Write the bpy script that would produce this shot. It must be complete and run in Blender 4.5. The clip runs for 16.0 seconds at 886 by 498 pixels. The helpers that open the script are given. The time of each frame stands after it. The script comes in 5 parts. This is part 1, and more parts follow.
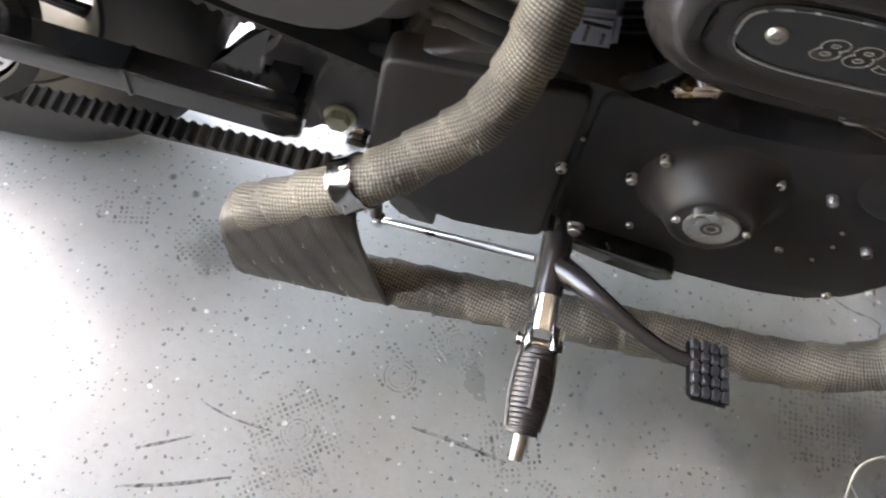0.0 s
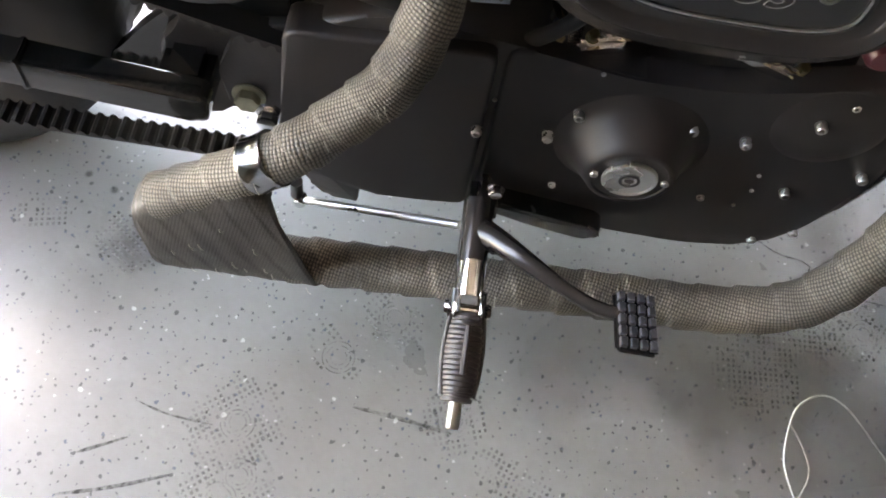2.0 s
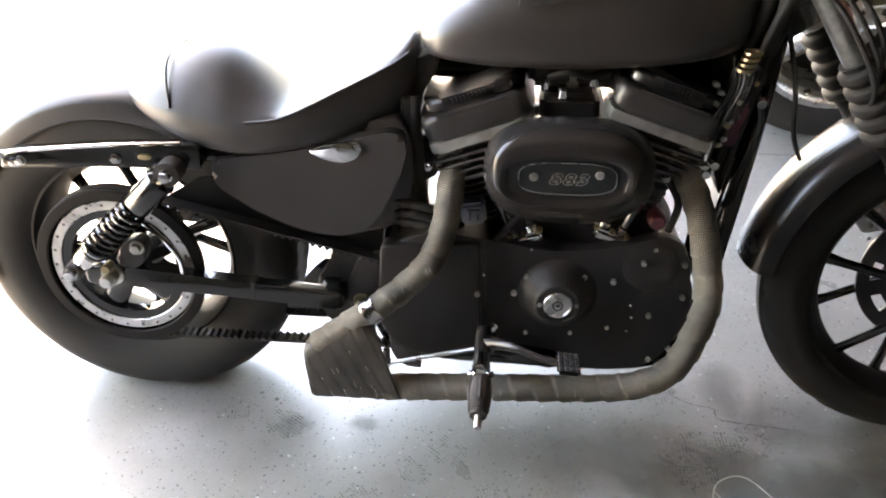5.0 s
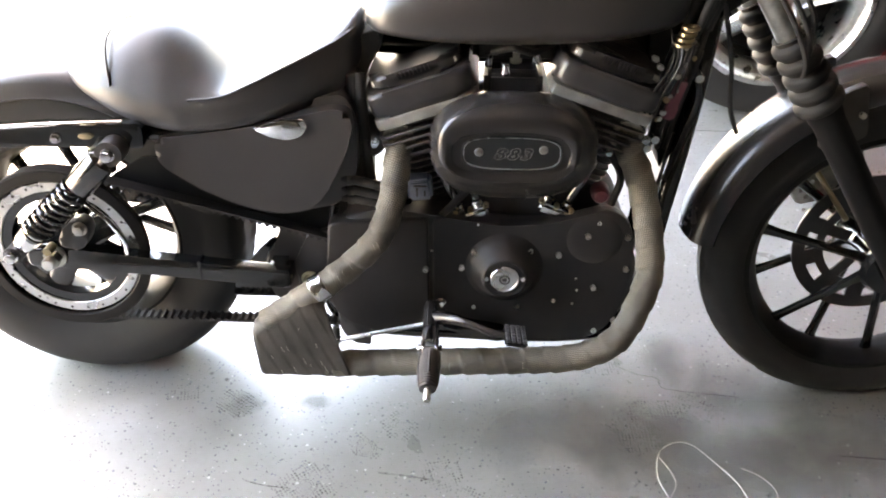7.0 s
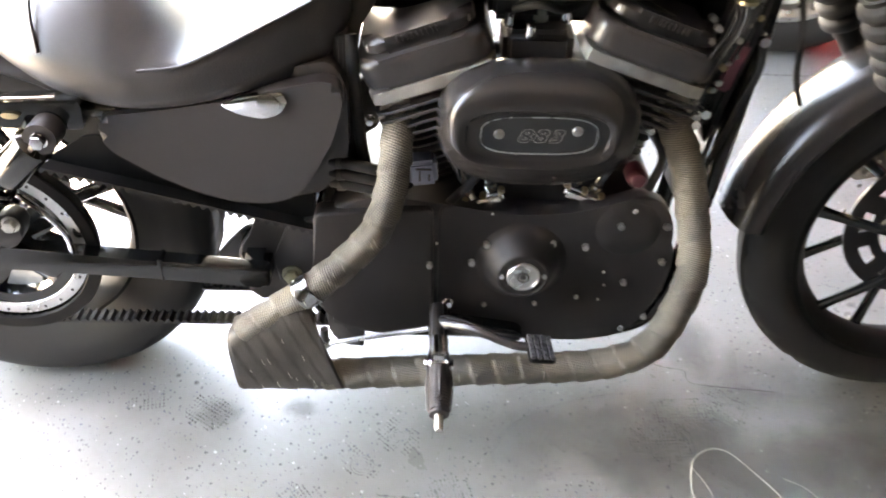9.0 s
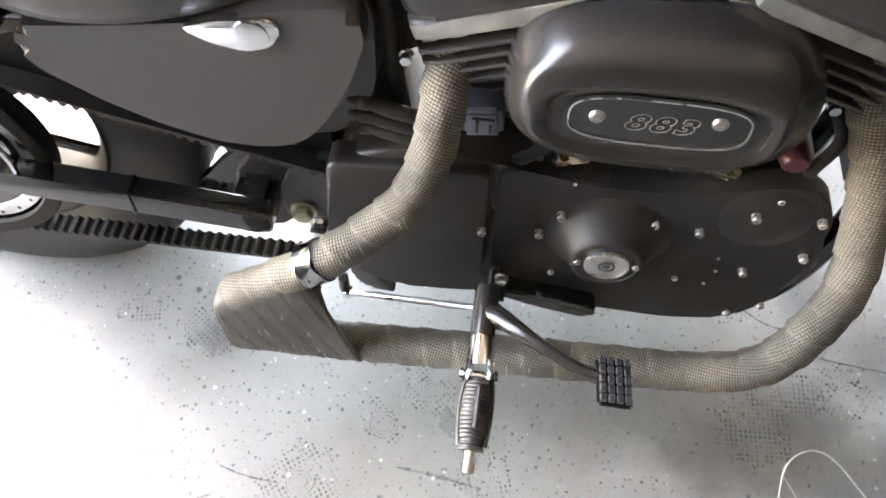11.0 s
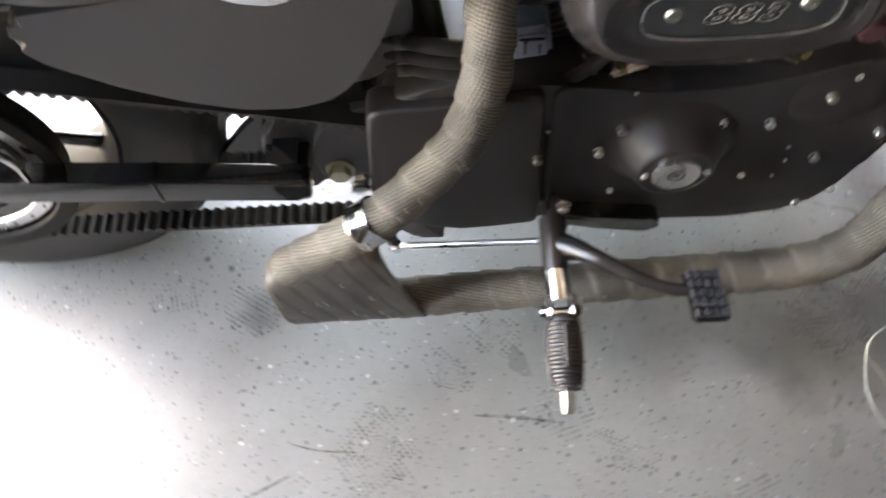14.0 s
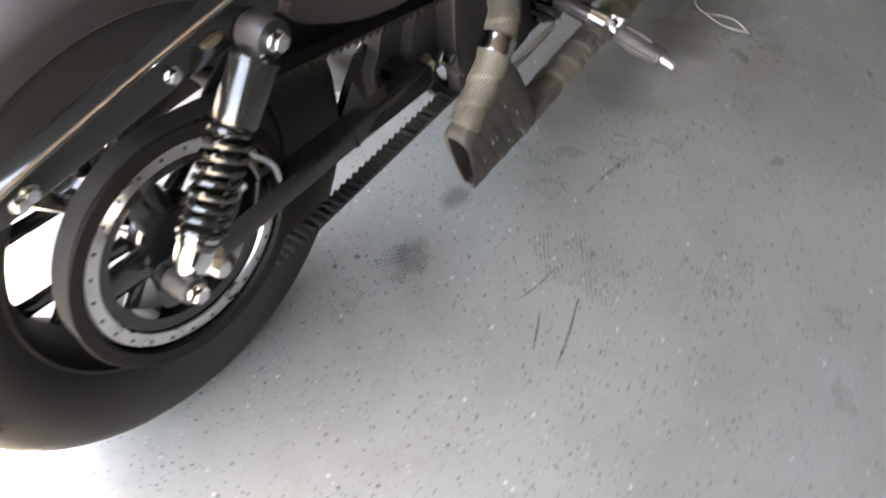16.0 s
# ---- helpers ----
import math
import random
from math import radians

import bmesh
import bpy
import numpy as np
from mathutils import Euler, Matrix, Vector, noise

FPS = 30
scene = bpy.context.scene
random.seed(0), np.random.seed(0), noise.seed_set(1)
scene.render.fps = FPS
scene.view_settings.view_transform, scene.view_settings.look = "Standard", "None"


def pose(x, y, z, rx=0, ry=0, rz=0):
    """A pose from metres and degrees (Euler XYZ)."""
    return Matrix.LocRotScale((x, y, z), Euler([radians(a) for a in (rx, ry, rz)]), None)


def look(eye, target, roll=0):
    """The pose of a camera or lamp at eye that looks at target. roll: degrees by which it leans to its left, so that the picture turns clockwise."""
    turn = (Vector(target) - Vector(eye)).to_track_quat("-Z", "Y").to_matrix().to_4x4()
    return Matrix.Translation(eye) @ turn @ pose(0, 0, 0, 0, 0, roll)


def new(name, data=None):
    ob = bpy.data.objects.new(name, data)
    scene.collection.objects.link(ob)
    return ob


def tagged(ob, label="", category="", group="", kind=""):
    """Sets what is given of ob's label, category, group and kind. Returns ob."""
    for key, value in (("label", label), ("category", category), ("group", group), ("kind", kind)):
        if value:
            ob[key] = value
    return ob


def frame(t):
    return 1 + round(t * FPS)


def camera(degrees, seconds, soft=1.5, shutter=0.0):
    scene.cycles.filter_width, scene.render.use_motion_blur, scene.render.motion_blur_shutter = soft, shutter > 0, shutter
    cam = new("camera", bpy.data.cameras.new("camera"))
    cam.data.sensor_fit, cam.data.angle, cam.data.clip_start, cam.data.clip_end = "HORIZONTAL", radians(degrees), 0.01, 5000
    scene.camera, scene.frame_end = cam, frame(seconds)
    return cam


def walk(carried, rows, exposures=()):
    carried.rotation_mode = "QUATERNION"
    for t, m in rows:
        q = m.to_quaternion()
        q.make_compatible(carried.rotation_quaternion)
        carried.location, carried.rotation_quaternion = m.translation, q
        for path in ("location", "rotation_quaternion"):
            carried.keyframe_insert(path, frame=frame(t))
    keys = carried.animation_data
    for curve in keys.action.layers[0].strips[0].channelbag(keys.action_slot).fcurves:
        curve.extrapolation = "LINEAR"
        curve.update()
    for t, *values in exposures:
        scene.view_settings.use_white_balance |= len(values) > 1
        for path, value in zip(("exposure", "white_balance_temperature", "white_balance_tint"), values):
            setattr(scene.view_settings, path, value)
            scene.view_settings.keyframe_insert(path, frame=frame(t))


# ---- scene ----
cam = camera(54.7, 16.0, soft=1.9, shutter=0.5)
PATH = [
    (0, (0.618, -0.339, 1.028), (0.567, 0.423, -0.821), 12.0),
    (0.5, (0.638, -0.342, 1.021), (0.657, 0.427, -0.825), 13.3),
    (1, (0.648, -0.34, 1.018), (0.702, 0.422, -0.83), 15.1),
    (1.5, (0.649, -0.335, 1.019), (0.705, 0.409, -0.837), 15.1),
    (2, (0.651, -0.34, 1.016), (0.71, 0.411, -0.837), 15.1),
    (2.5, (0.64, -0.364, 1.053), (0.655, 0.428, -0.783), 12.0),
    (3, (0.655, -0.481, 1.14), (0.589, 0.395, -0.657), 8.7),
    (3.5, (0.637, -0.769, 1.188), (0.609, 0.433, -0.41), 4.5),
    (4, (0.679, -0.969, 1.254), (0.524, 0.494, -0.101), -0.5),
    (4.5, (0.764, -1.122, 1.277), (0.524, 0.466, 0.085), -1.3),
    (4.8, (0.801, -1.166, 1.278), (0.54, 0.455, 0.137), -1.4),
    (5, (0.806, -1.161, 1.295), (0.563, 0.454, 0.14), -1.1),
    (7.5, (0.825, -1.185, 1.291), (0.764, 0.423, 0.103), 2.0),
    (7.7, (0.829, -1.187, 1.292), (0.822, 0.453, 0.146), 3.2),
    (8, (0.826, -1.182, 1.289), (0.927, 0.49, 0.195), 4.5),
    (8.5, (0.8, -1.112, 1.276), (0.795, 0.451, 0.028), 2.8),
    (9, (0.722, -0.917, 1.242), (0.695, 0.569, -0.096), 1.9),
    (9.5, (0.679, -0.719, 1.212), (0.65, 0.621, -0.273), 4.4),
    (10, (0.714, -0.5, 1.208), (0.568, 0.595, -0.459), 2.5),
    (12.5, (0.71, -0.397, 1.171), (0.582, 0.473, -0.625), -0.1),
    (12.9, (0.705, -0.398, 1.17), (0.592, 0.475, -0.626), 0.3),
    (13, (0.7, -0.395, 1.172), (0.579, 0.466, -0.629), -0.3),
    (13.5, (0.69, -0.391, 1.171), (0.577, 0.462, -0.634), -0.4),
    (14, (0.616, -0.383, 1.148), (0.54, 0.384, -0.698), -5.7),
    (14.5, (0.369, -0.426, 1.134), (0.736, 0.328, -0.682), 4.8),
    (15, (0.205, -0.555, 1.167), (0.808, 0.328, -0.524), -0.2),
    (15.5, (0.022, -0.609, 1.175), (0.704, 0.274, -0.485), -2.2),
    (16, (-0.243, -0.551, 1.17), (0.615, 0.181, -0.482), -0.5),
]
EXPOSURES = [(0.0, 5.5, 9700, 16), (0.5, 5.30, 9700, 16), (3.0, 5.42, 9700, 16), (4.0, 5.67, 9700, 16), (4.8, 5.14, 9700, 16), (7.5, 5.72, 9700, 16), (9.0, 5.91, 9700, 16), (10.0, 6.17, 9700, 16), (12.5, 5.77, 9700, 16), (13.5, 5.62, 9700, 16), (14.5, 5.32, 9700, 16), (15.2, 5.15, 9700, 16), (16.0, 5.0, 9700, 16)]
walk(cam, [(t, look(eye, target, roll)) for t, eye, target, roll in PATH], EXPOSURES)

# ---- light ----
# The garage door lies behind the bike's tail; the sun comes in under its header.
DOOR_OUT = Vector((-0.848, 0.530, 0.0))
DOOR_ALONG = Vector((0.530, 0.848, 0.0))
SUN_EL = radians(77.0)
world = bpy.data.worlds.new("sky")
scene.world = world
world.use_nodes = True
wn = world.node_tree
sky = wn.nodes.new("ShaderNodeTexSky")
sky.sky_type = 'NISHITA'
sky.sun_disc = False
sky.sun_elevation = SUN_EL
sky.sun_rotation = math.atan2(DOOR_OUT.x, DOOR_OUT.y)
wn.links.new(sky.outputs[0], wn.nodes["Background"].inputs[0])
wn.nodes["Background"].inputs[1].default_value = 0.15
sun_data = bpy.data.lights.new("sun", 'SUN')
sun_data.energy = 3.2
sun_data.angle = radians(0.6)
sun_data.color = (1.0, 0.95, 0.87)
sun = new("sun", sun_data)
sun_dir = DOOR_OUT * math.cos(SUN_EL) + Vector((0, 0, math.sin(SUN_EL)))
sun.matrix_world = look(sun_dir * 20, (0, 0, 0))


# ---- materials ----
def mat(name, color, rough=0.5, metal=0.0, var=0.0, var_scale=8.0, bump=0.0, bump_scale=200.0, coat=0.0, stain=None, spec=0.5):
    m = bpy.data.materials.new(name)
    m.use_nodes = True
    nt = m.node_tree
    b = nt.nodes["Principled BSDF"]
    b.inputs["Base Color"].default_value = (*color, 1)
    b.inputs["Roughness"].default_value = rough
    b.inputs["Metallic"].default_value = metal
    b.inputs["Coat Weight"].default_value = coat
    b.inputs["Specular IOR Level"].default_value = spec
    tc = nt.nodes.new("ShaderNodeTexCoord")
    if var:
        n = nt.nodes.new("ShaderNodeTexNoise")
        n.inputs["Scale"].default_value = var_scale
        n.inputs["Detail"].default_value = 6
        nt.links.new(tc.outputs["Object"], n.inputs["Vector"])
        r = nt.nodes.new("ShaderNodeValToRGB")
        other = stain or tuple(c * (1 - var) for c in color)
        r.color_ramp.elements[0].color = (*other, 1)
        r.color_ramp.elements[0].position = 0.35
        r.color_ramp.elements[1].color = (*color, 1)
        r.color_ramp.elements[1].position = 0.62
        nt.links.new(n.outputs[0], r.inputs[0])
        nt.links.new(r.outputs[0], b.inputs["Base Color"])
        q = nt.nodes.new("ShaderNodeMapRange")
        q.inputs[3].default_value = max(0.02, rough - 0.08)
        q.inputs[4].default_value = min(1, rough + 0.1)
        nt.links.new(n.outputs[0], q.inputs[0])
        nt.links.new(q.outputs[0], b.inputs["Roughness"])
    if bump:
        n2 = nt.nodes.new("ShaderNodeTexNoise")
        n2.inputs["Scale"].default_value = bump_scale
        n2.inputs["Detail"].default_value = 3
        nt.links.new(tc.outputs["Object"], n2.inputs["Vector"])
        bp = nt.nodes.new("ShaderNodeBump")
        bp.inputs["Strength"].default_value = bump
        bp.inputs["Distance"].default_value = 0.001
        nt.links.new(n2.outputs[0], bp.inputs["Height"])
        nt.links.new(bp.outputs[0], b.inputs["Normal"])
    return m


M_GLOSS = mat("gloss_black_paint", (0.0110, 0.0112, 0.0111), 0.12, var=0.08, var_scale=5, coat=0.5)
M_SATIN = mat("satin_black_paint", (0.0408, 0.0358, 0.0354), 0.34, var=0.25, var_scale=20, bump=0.05, bump_scale=400)
M_DENIM = mat("denim_black_paint", (0.0380, 0.0334, 0.0330), 0.34, var=0.2, var_scale=6, bump=0.06, bump_scale=500)
M_WRINKLE = mat("black_crinkle_coat", (0.0255, 0.0220, 0.0218), 0.42, var=0.25, var_scale=12, bump=0.35, bump_scale=900, spec=0.35)
M_RUBBER = mat("tyre_rubber", (0.0210, 0.0196, 0.0194), 0.66, var=0.35, var_scale=9, bump=0.2, bump_scale=300, stain=(0.024, 0.022, 0.0205), spec=0.25)
M_SEAT = mat("seat_vinyl", (0.0364, 0.0328, 0.0325), 0.4, var=0.2, var_scale=12, bump=0.35, bump_scale=420)
M_CHROME = mat("chrome", (0.75, 0.75, 0.76), 0.1, 1.0, var=0.15, var_scale=30)
M_STEEL = mat("zinc_plated_steel", (0.55, 0.54, 0.5), 0.32, 1.0, var=0.35, var_scale=60)
M_ZINC = mat("yellowish_zinc_plating", (0.50, 0.50, 0.38), 0.4, 0.8, var=0.3, var_scale=60)
M_ALLOY = mat("machined_alloy", (0.68, 0.68, 0.67), 0.28, 1.0, var=0.2, var_scale=30)
M_CLAMP = mat("heat_tinted_steel_band", (0.56, 0.54, 0.50), 0.17, 1.0, var=0.2, var_scale=8, stain=(0.36, 0.40, 0.48))
M_BRASS = mat("brassy_plating", (0.44, 0.36, 0.23), 0.33, 1.0, var=0.3, var_scale=30)
M_BAND = mat("bare_alloy_edge", (0.42, 0.4, 0.37), 0.45, 0.6, var=0.3, var_scale=25)
M_CASE = mat("engine_black", (0.0324, 0.0279, 0.0277), 0.42, var=0.4, var_scale=15, bump=0.2, bump_scale=250)
M_GRIP = mat("worn_grip_rubber", (0.054, 0.046, 0.045), 0.46, var=0.35, var_scale=60, bump=0.15, bump_scale=500)
M_PAD = mat("smooth_pedal_rubber", (0.052, 0.051, 0.056), 0.30, var=0.2, var_scale=60, bump=0.05, bump_scale=500)
M_HOSE = mat("hose_rubber", (0.0238, 0.0223, 0.0220), 0.7, spec=0.25, var=0.3, var_scale=30)
M_GREYPLASTIC = mat("blue_grey_plastic", (0.17, 0.20, 0.28), 0.4, var=0.3, var_scale=40)
M_MAROON = mat("maroon_plastic", (0.12, 0.03, 0.045), 0.35, var=0.3, var_scale=40)
M_RIM = mat("dull_black_rim", (0.0121, 0.0111, 0.0110), 0.6, var=0.3, var_scale=20, spec=0.1)
M_SMOKED = mat("smoked_chrome", (0.22, 0.22, 0.23), 0.14, 1.0, var=0.1, var_scale=20)
M_GLASS = mat("tinted_glass", (0.02, 0.022, 0.022), 0.05)
M_BADGE = mat("dark_raised_badge", (0.07, 0.068, 0.066), 0.4, 0.4, var=0.3, var_scale=60)
M_COVER = mat("satin_cover_paint", (0.0232, 0.0205, 0.0203), 0.25, var=0.07, var_scale=4, bump=0.04, bump_scale=500)
M_RED = mat("red_car_paint", (0.4, 0.012, 0.012), 0.25, var=0.03, var_scale=0.7, coat=0.8)
M_WALL = mat("dull_wall_paint", (0.15, 0.139, 0.126), 0.8, var=0.12, var_scale=2, bump=0.2, bump_scale=60)
M_CEIL = mat("ceiling_paint", (0.10, 0.094, 0.088), 0.85, var=0.1, var_scale=2, bump=0.3, bump_scale=80)
M_SCUFF = mat("rubber_scuff", (0.06, 0.057, 0.053), 0.6, var=0.4, var_scale=120)


def worn_away(m, scale, low, high):
    """Breaks a mark up by noise, so that the floor shows through."""
    nt = m.node_tree
    n, r, t = nt.nodes.new("ShaderNodeTexNoise"), nt.nodes.new("ShaderNodeMapRange"), nt.nodes.new("ShaderNodeTexCoord")
    n.inputs["Scale"].default_value = scale
    n.inputs["Detail"].default_value = 5
    r.inputs[1].default_value, r.inputs[2].default_value, r.inputs[3].default_value, r.inputs[4].default_value = 0.35, 0.65, low, high
    nt.links.new(t.outputs["Object"], n.inputs["Vector"])
    nt.links.new(n.outputs[0], r.inputs[0])
    nt.links.new(r.outputs[0], nt.nodes["Principled BSDF"].inputs["Alpha"])


worn_away(M_SCUFF, 130, 0.1, 0.75)
M_DUST = mat("dusty_print", (0.135, 0.132, 0.123), 0.36, var=0.3, var_scale=160, spec=0.8)
worn_away(M_DUST, 38, 0.0, 0.55)
M_THREAD = mat("pale_glass_thread", (0.44, 0.41, 0.35), 0.6, var=0.2, var_scale=80)
M_WIRE = mat("pale_wire", (0.4, 0.385, 0.35), 0.4, 0.6, var=0.3, var_scale=80)
M_DRIVE = mat("driveway_concrete", (0.5, 0.48, 0.45), 0.85, var=0.2, var_scale=3, bump=0.3, bump_scale=80)


def floor_material():
    m = bpy.data.materials.new("painted_concrete_with_flakes")
    m.use_nodes = True
    nt = m.node_tree
    N, Lk = nt.nodes, nt.links
    b = N["Principled BSDF"]
    tc = N.new("ShaderNodeTexCoord")

    def noise_tex(scale, detail=5, rough=0.55):
        n = N.new("ShaderNodeTexNoise")
        n.inputs["Scale"].default_value = scale
        n.inputs["Detail"].default_value = detail
        n.inputs["Roughness"].default_value = rough
        Lk.new(tc.outputs["Object"], n.inputs["Vector"])
        return n

    def ramp(src, p0, c0, p1, c1):
        r = N.new("ShaderNodeValToRGB")
        r.color_ramp.elements[0].position, r.color_ramp.elements[0].color = p0, (*c0, 1)
        r.color_ramp.elements[1].position, r.color_ramp.elements[1].color = p1, (*c1, 1)
        Lk.new(src, r.inputs[0])
        return r

    def mix(fac, a, c):
        x = N.new("ShaderNodeMix")
        x.data_type = 'RGBA'
        Lk.new(fac, x.inputs[0])
        Lk.new(a, x.inputs[6])
        if isinstance(c, tuple):
            x.inputs[7].default_value = (*c, 1)
        else:
            Lk.new(c, x.inputs[7])
        return x.outputs[2]

    base = ramp(noise_tex(1.6, 6).outputs[0], 0.3, (0.154, 0.153, 0.145), 0.7, (0.220, 0.219, 0.209)).outputs[0]
    dirt = ramp(noise_tex(5.0, 8, 0.65).outputs[0], 0.46, (0, 0, 0), 0.86, (0.7, 0.7, 0.7)).outputs[0]
    col = mix(dirt, base, (0.108, 0.098, 0.083))
    fine = ramp(noise_tex(90, 4).outputs[0], 0.35, (0, 0, 0), 0.75, (0.3, 0.3, 0.3)).outputs[0]
    col = mix(fine, col, (0.145, 0.140, 0.132))
    wobble = noise_tex(230, 2)
    for seed, scale, thr, c, few in ((0.0, 66, 0.09, (0.42, 0.42, 0.40), 0.962), (3.7, 74, 0.09, (0.032, 0.034, 0.037), 0.76), (8.1, 88, 0.085, (0.045, 0.06, 0.09), 0.83), (12.3, 112, 0.09, (0.05, 0.05, 0.05), 0.74), (5.5, 120, 0.09, (0.38, 0.37, 0.35), 0.95)):
        mp = N.new("ShaderNodeMapping")
        mp.inputs["Location"].default_value = (seed, seed * 1.7, 0)
        mp.inputs["Rotation"].default_value = (0, 0, seed)
        bent = N.new("ShaderNodeVectorMath")
        bent.operation = 'MULTIPLY_ADD'
        bent.inputs[1].default_value = (0.005, 0.005, 0)
        Lk.new(wobble.outputs["Color"], bent.inputs[0])
        Lk.new(tc.outputs["Object"], bent.inputs[2])
        Lk.new(bent.outputs[0], mp.inputs["Vector"])
        v = N.new("ShaderNodeTexVoronoi")
        v.voronoi_dimensions = '2D'
        v.distance = 'EUCLIDEAN'
        v.inputs["Scale"].default_value = scale
        Lk.new(mp.outputs[0], v.inputs["Vector"])
        near = N.new("ShaderNodeMath")
        near.operation = 'LESS_THAN'
        sz = N.new("ShaderNodeMath")
        sz.operation = 'MULTIPLY'
        sep = N.new("ShaderNodeSeparateColor")
        Lk.new(v.outputs["Color"], sep.inputs[0])
        pick = N.new("ShaderNodeMath")
        pick.operation = 'GREATER_THAN'
        pick.inputs[1].default_value = few
        Lk.new(sep.outputs[0], pick.inputs[0])
        Lk.new(sep.outputs[1], sz.inputs[0])
        sz.inputs[1].default_value = thr * 2.15
        Lk.new(v.outputs["Distance"], near.inputs[0])
        Lk.new(sz.outputs[0], near.inputs[1])
        both = N.new("ShaderNodeMath")
        both.operation = 'MULTIPLY'
        Lk.new(near.outputs[0], both.inputs[0])
        Lk.new(pick.outputs[0], both.inputs[1])
        col = mix(both.outputs[0], col, c)
    Lk.new(col, b.inputs["Base Color"])
    rr = N.new("ShaderNodeMapRange")
    rr.inputs[3].default_value = 0.2
    rr.inputs[4].default_value = 0.42
    b.inputs["Specular IOR Level"].default_value = 0.8
    b.inputs["Coat Weight"].default_value = 0.55
    b.inputs["Coat IOR"].default_value = 1.6
    b.inputs["Coat Roughness"].default_value = 0.4
    Lk.new(noise_tex(7, 6).outputs[0], rr.inputs[0])
    Lk.new(rr.outputs[0], b.inputs["Roughness"])
    bp = N.new("ShaderNodeBump")
    bp.inputs["Strength"].default_value = 0.25
    bp.inputs["Distance"].default_value = 0.002
    Lk.new(noise_tex(60, 5).outputs[0], bp.inputs["Height"])
    Lk.new(bp.outputs[0], b.inputs["Normal"])
    return m


M_FLOOR = floor_material()


def wrap_material(name, dark, light, low, high, relief):
    """Woven exhaust wrap: the tube's UV runs along and round it, in metres."""
    m = bpy.data.materials.new(name)
    m.use_nodes = True
    nt = m.node_tree
    N, Lk = nt.nodes, nt.links
    b = N["Principled BSDF"]
    uv = N.new("ShaderNodeUVMap")
    mp = N.new("ShaderNodeMapping")
    mp.inputs["Rotation"].default_value = (0, 0, radians(14))
    Lk.new(uv.outputs[0], mp.inputs["Vector"])
    waves = []
    for axis in ('X', 'Y'):
        w = N.new("ShaderNodeTexWave")
        w.bands_direction = axis
        w.inputs["Scale"].default_value = 96 if axis == 'X' else 84
        w.inputs["Distortion"].default_value = 1.9
        w.inputs["Detail Scale"].default_value = 2.0
        Lk.new(mp.outputs[0], w.inputs["Vector"])
        narrow = N.new("ShaderNodeMath")
        narrow.operation = 'POWER'
        narrow.inputs[1].default_value = 0.5
        Lk.new(w.outputs["Fac"], narrow.inputs[0])
        waves.append(narrow)
    cross = N.new("ShaderNodeMath")
    cross.operation = 'MULTIPLY_ADD'
    cross.inputs[1].default_value = 0.75
    cross.inputs[2].default_value = 0.25
    Lk.new(waves[1].outputs[0], cross.inputs[0])
    mul = N.new("ShaderNodeMath")
    mul.operation = 'MULTIPLY'
    Lk.new(waves[0].outputs[0], mul.inputs[0])
    Lk.new(cross.outputs[0], mul.inputs[1])
    tc = N.new("ShaderNodeTexCoord")
    n = N.new("ShaderNodeTexNoise")
    n.inputs["Scale"].default_value = 14
    n.inputs["Detail"].default_value = 6
    Lk.new(tc.outputs["Object"], n.inputs["Vector"])
    r = N.new("ShaderNodeValToRGB")
    r.color_ramp.elements[0].position, r.color_ramp.elements[0].color = 0.32, (*dark, 1)
    r.color_ramp.elements[1].position, r.color_ramp.elements[1].color = 0.68, (*light, 1)
    Lk.new(n.outputs[0], r.inputs[0])
    x = N.new("ShaderNodeMix")
    x.data_type = 'RGBA'
    x.blend_type = 'MULTIPLY'
    x.inputs[0].default_value = 1.0
    s = N.new("ShaderNodeMapRange")
    s.inputs[3].default_value = low
    s.inputs[4].default_value = high
    Lk.new(mul.outputs[0], s.inputs[0])
    Lk.new(r.outputs[0], x.inputs[6])
    Lk.new(s.outputs[0], x.inputs[7])
    Lk.new(x.outputs[2], b.inputs["Base Color"])
    b.inputs["Roughness"].default_value = 0.48
    bp = N.new("ShaderNodeBump")
    bp.inputs["Strength"].default_value = relief
    bp.inputs["Distance"].default_value = 0.0015
    Lk.new(mul.outputs[0], bp.inputs["Height"])
    Lk.new(bp.outputs[0], b.inputs["Normal"])
    return m


M_WRAP = wrap_material("woven_exhaust_wrap", (0.085, 0.075, 0.060), (0.27, 0.238, 0.190), 0.10, 1.35, 0.7)
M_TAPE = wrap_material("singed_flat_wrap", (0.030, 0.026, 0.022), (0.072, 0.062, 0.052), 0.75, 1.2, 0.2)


# ---- mesh helpers ----
def finish(bm, smooth=40):
    bmesh.ops.recalc_face_normals(bm, faces=bm.faces[:])
    lim = radians(smooth)
    for f in bm.faces:
        f.smooth = True
    for e in bm.edges:
        if len(e.link_faces) != 2 or e.calc_face_angle(0) > lim:
            e.smooth = False


def mesh_of(name, bm, material, smooth=40):
    finish(bm, smooth)
    me = bpy.data.meshes.new(name)
    bm.to_mesh(me)
    bm.free()
    me.materials.append(material)
    return me


def part(name, bm, material, parent, label="", smooth=40):
    ob = new(name, mesh_of(name, bm, material, smooth))
    ob.parent = parent
    if label:
        tagged(ob, label)
    return ob


def share(name, me, parent, m):
    ob = new(name, me)
    ob.parent = parent
    ob.matrix_basis = m
    return ob


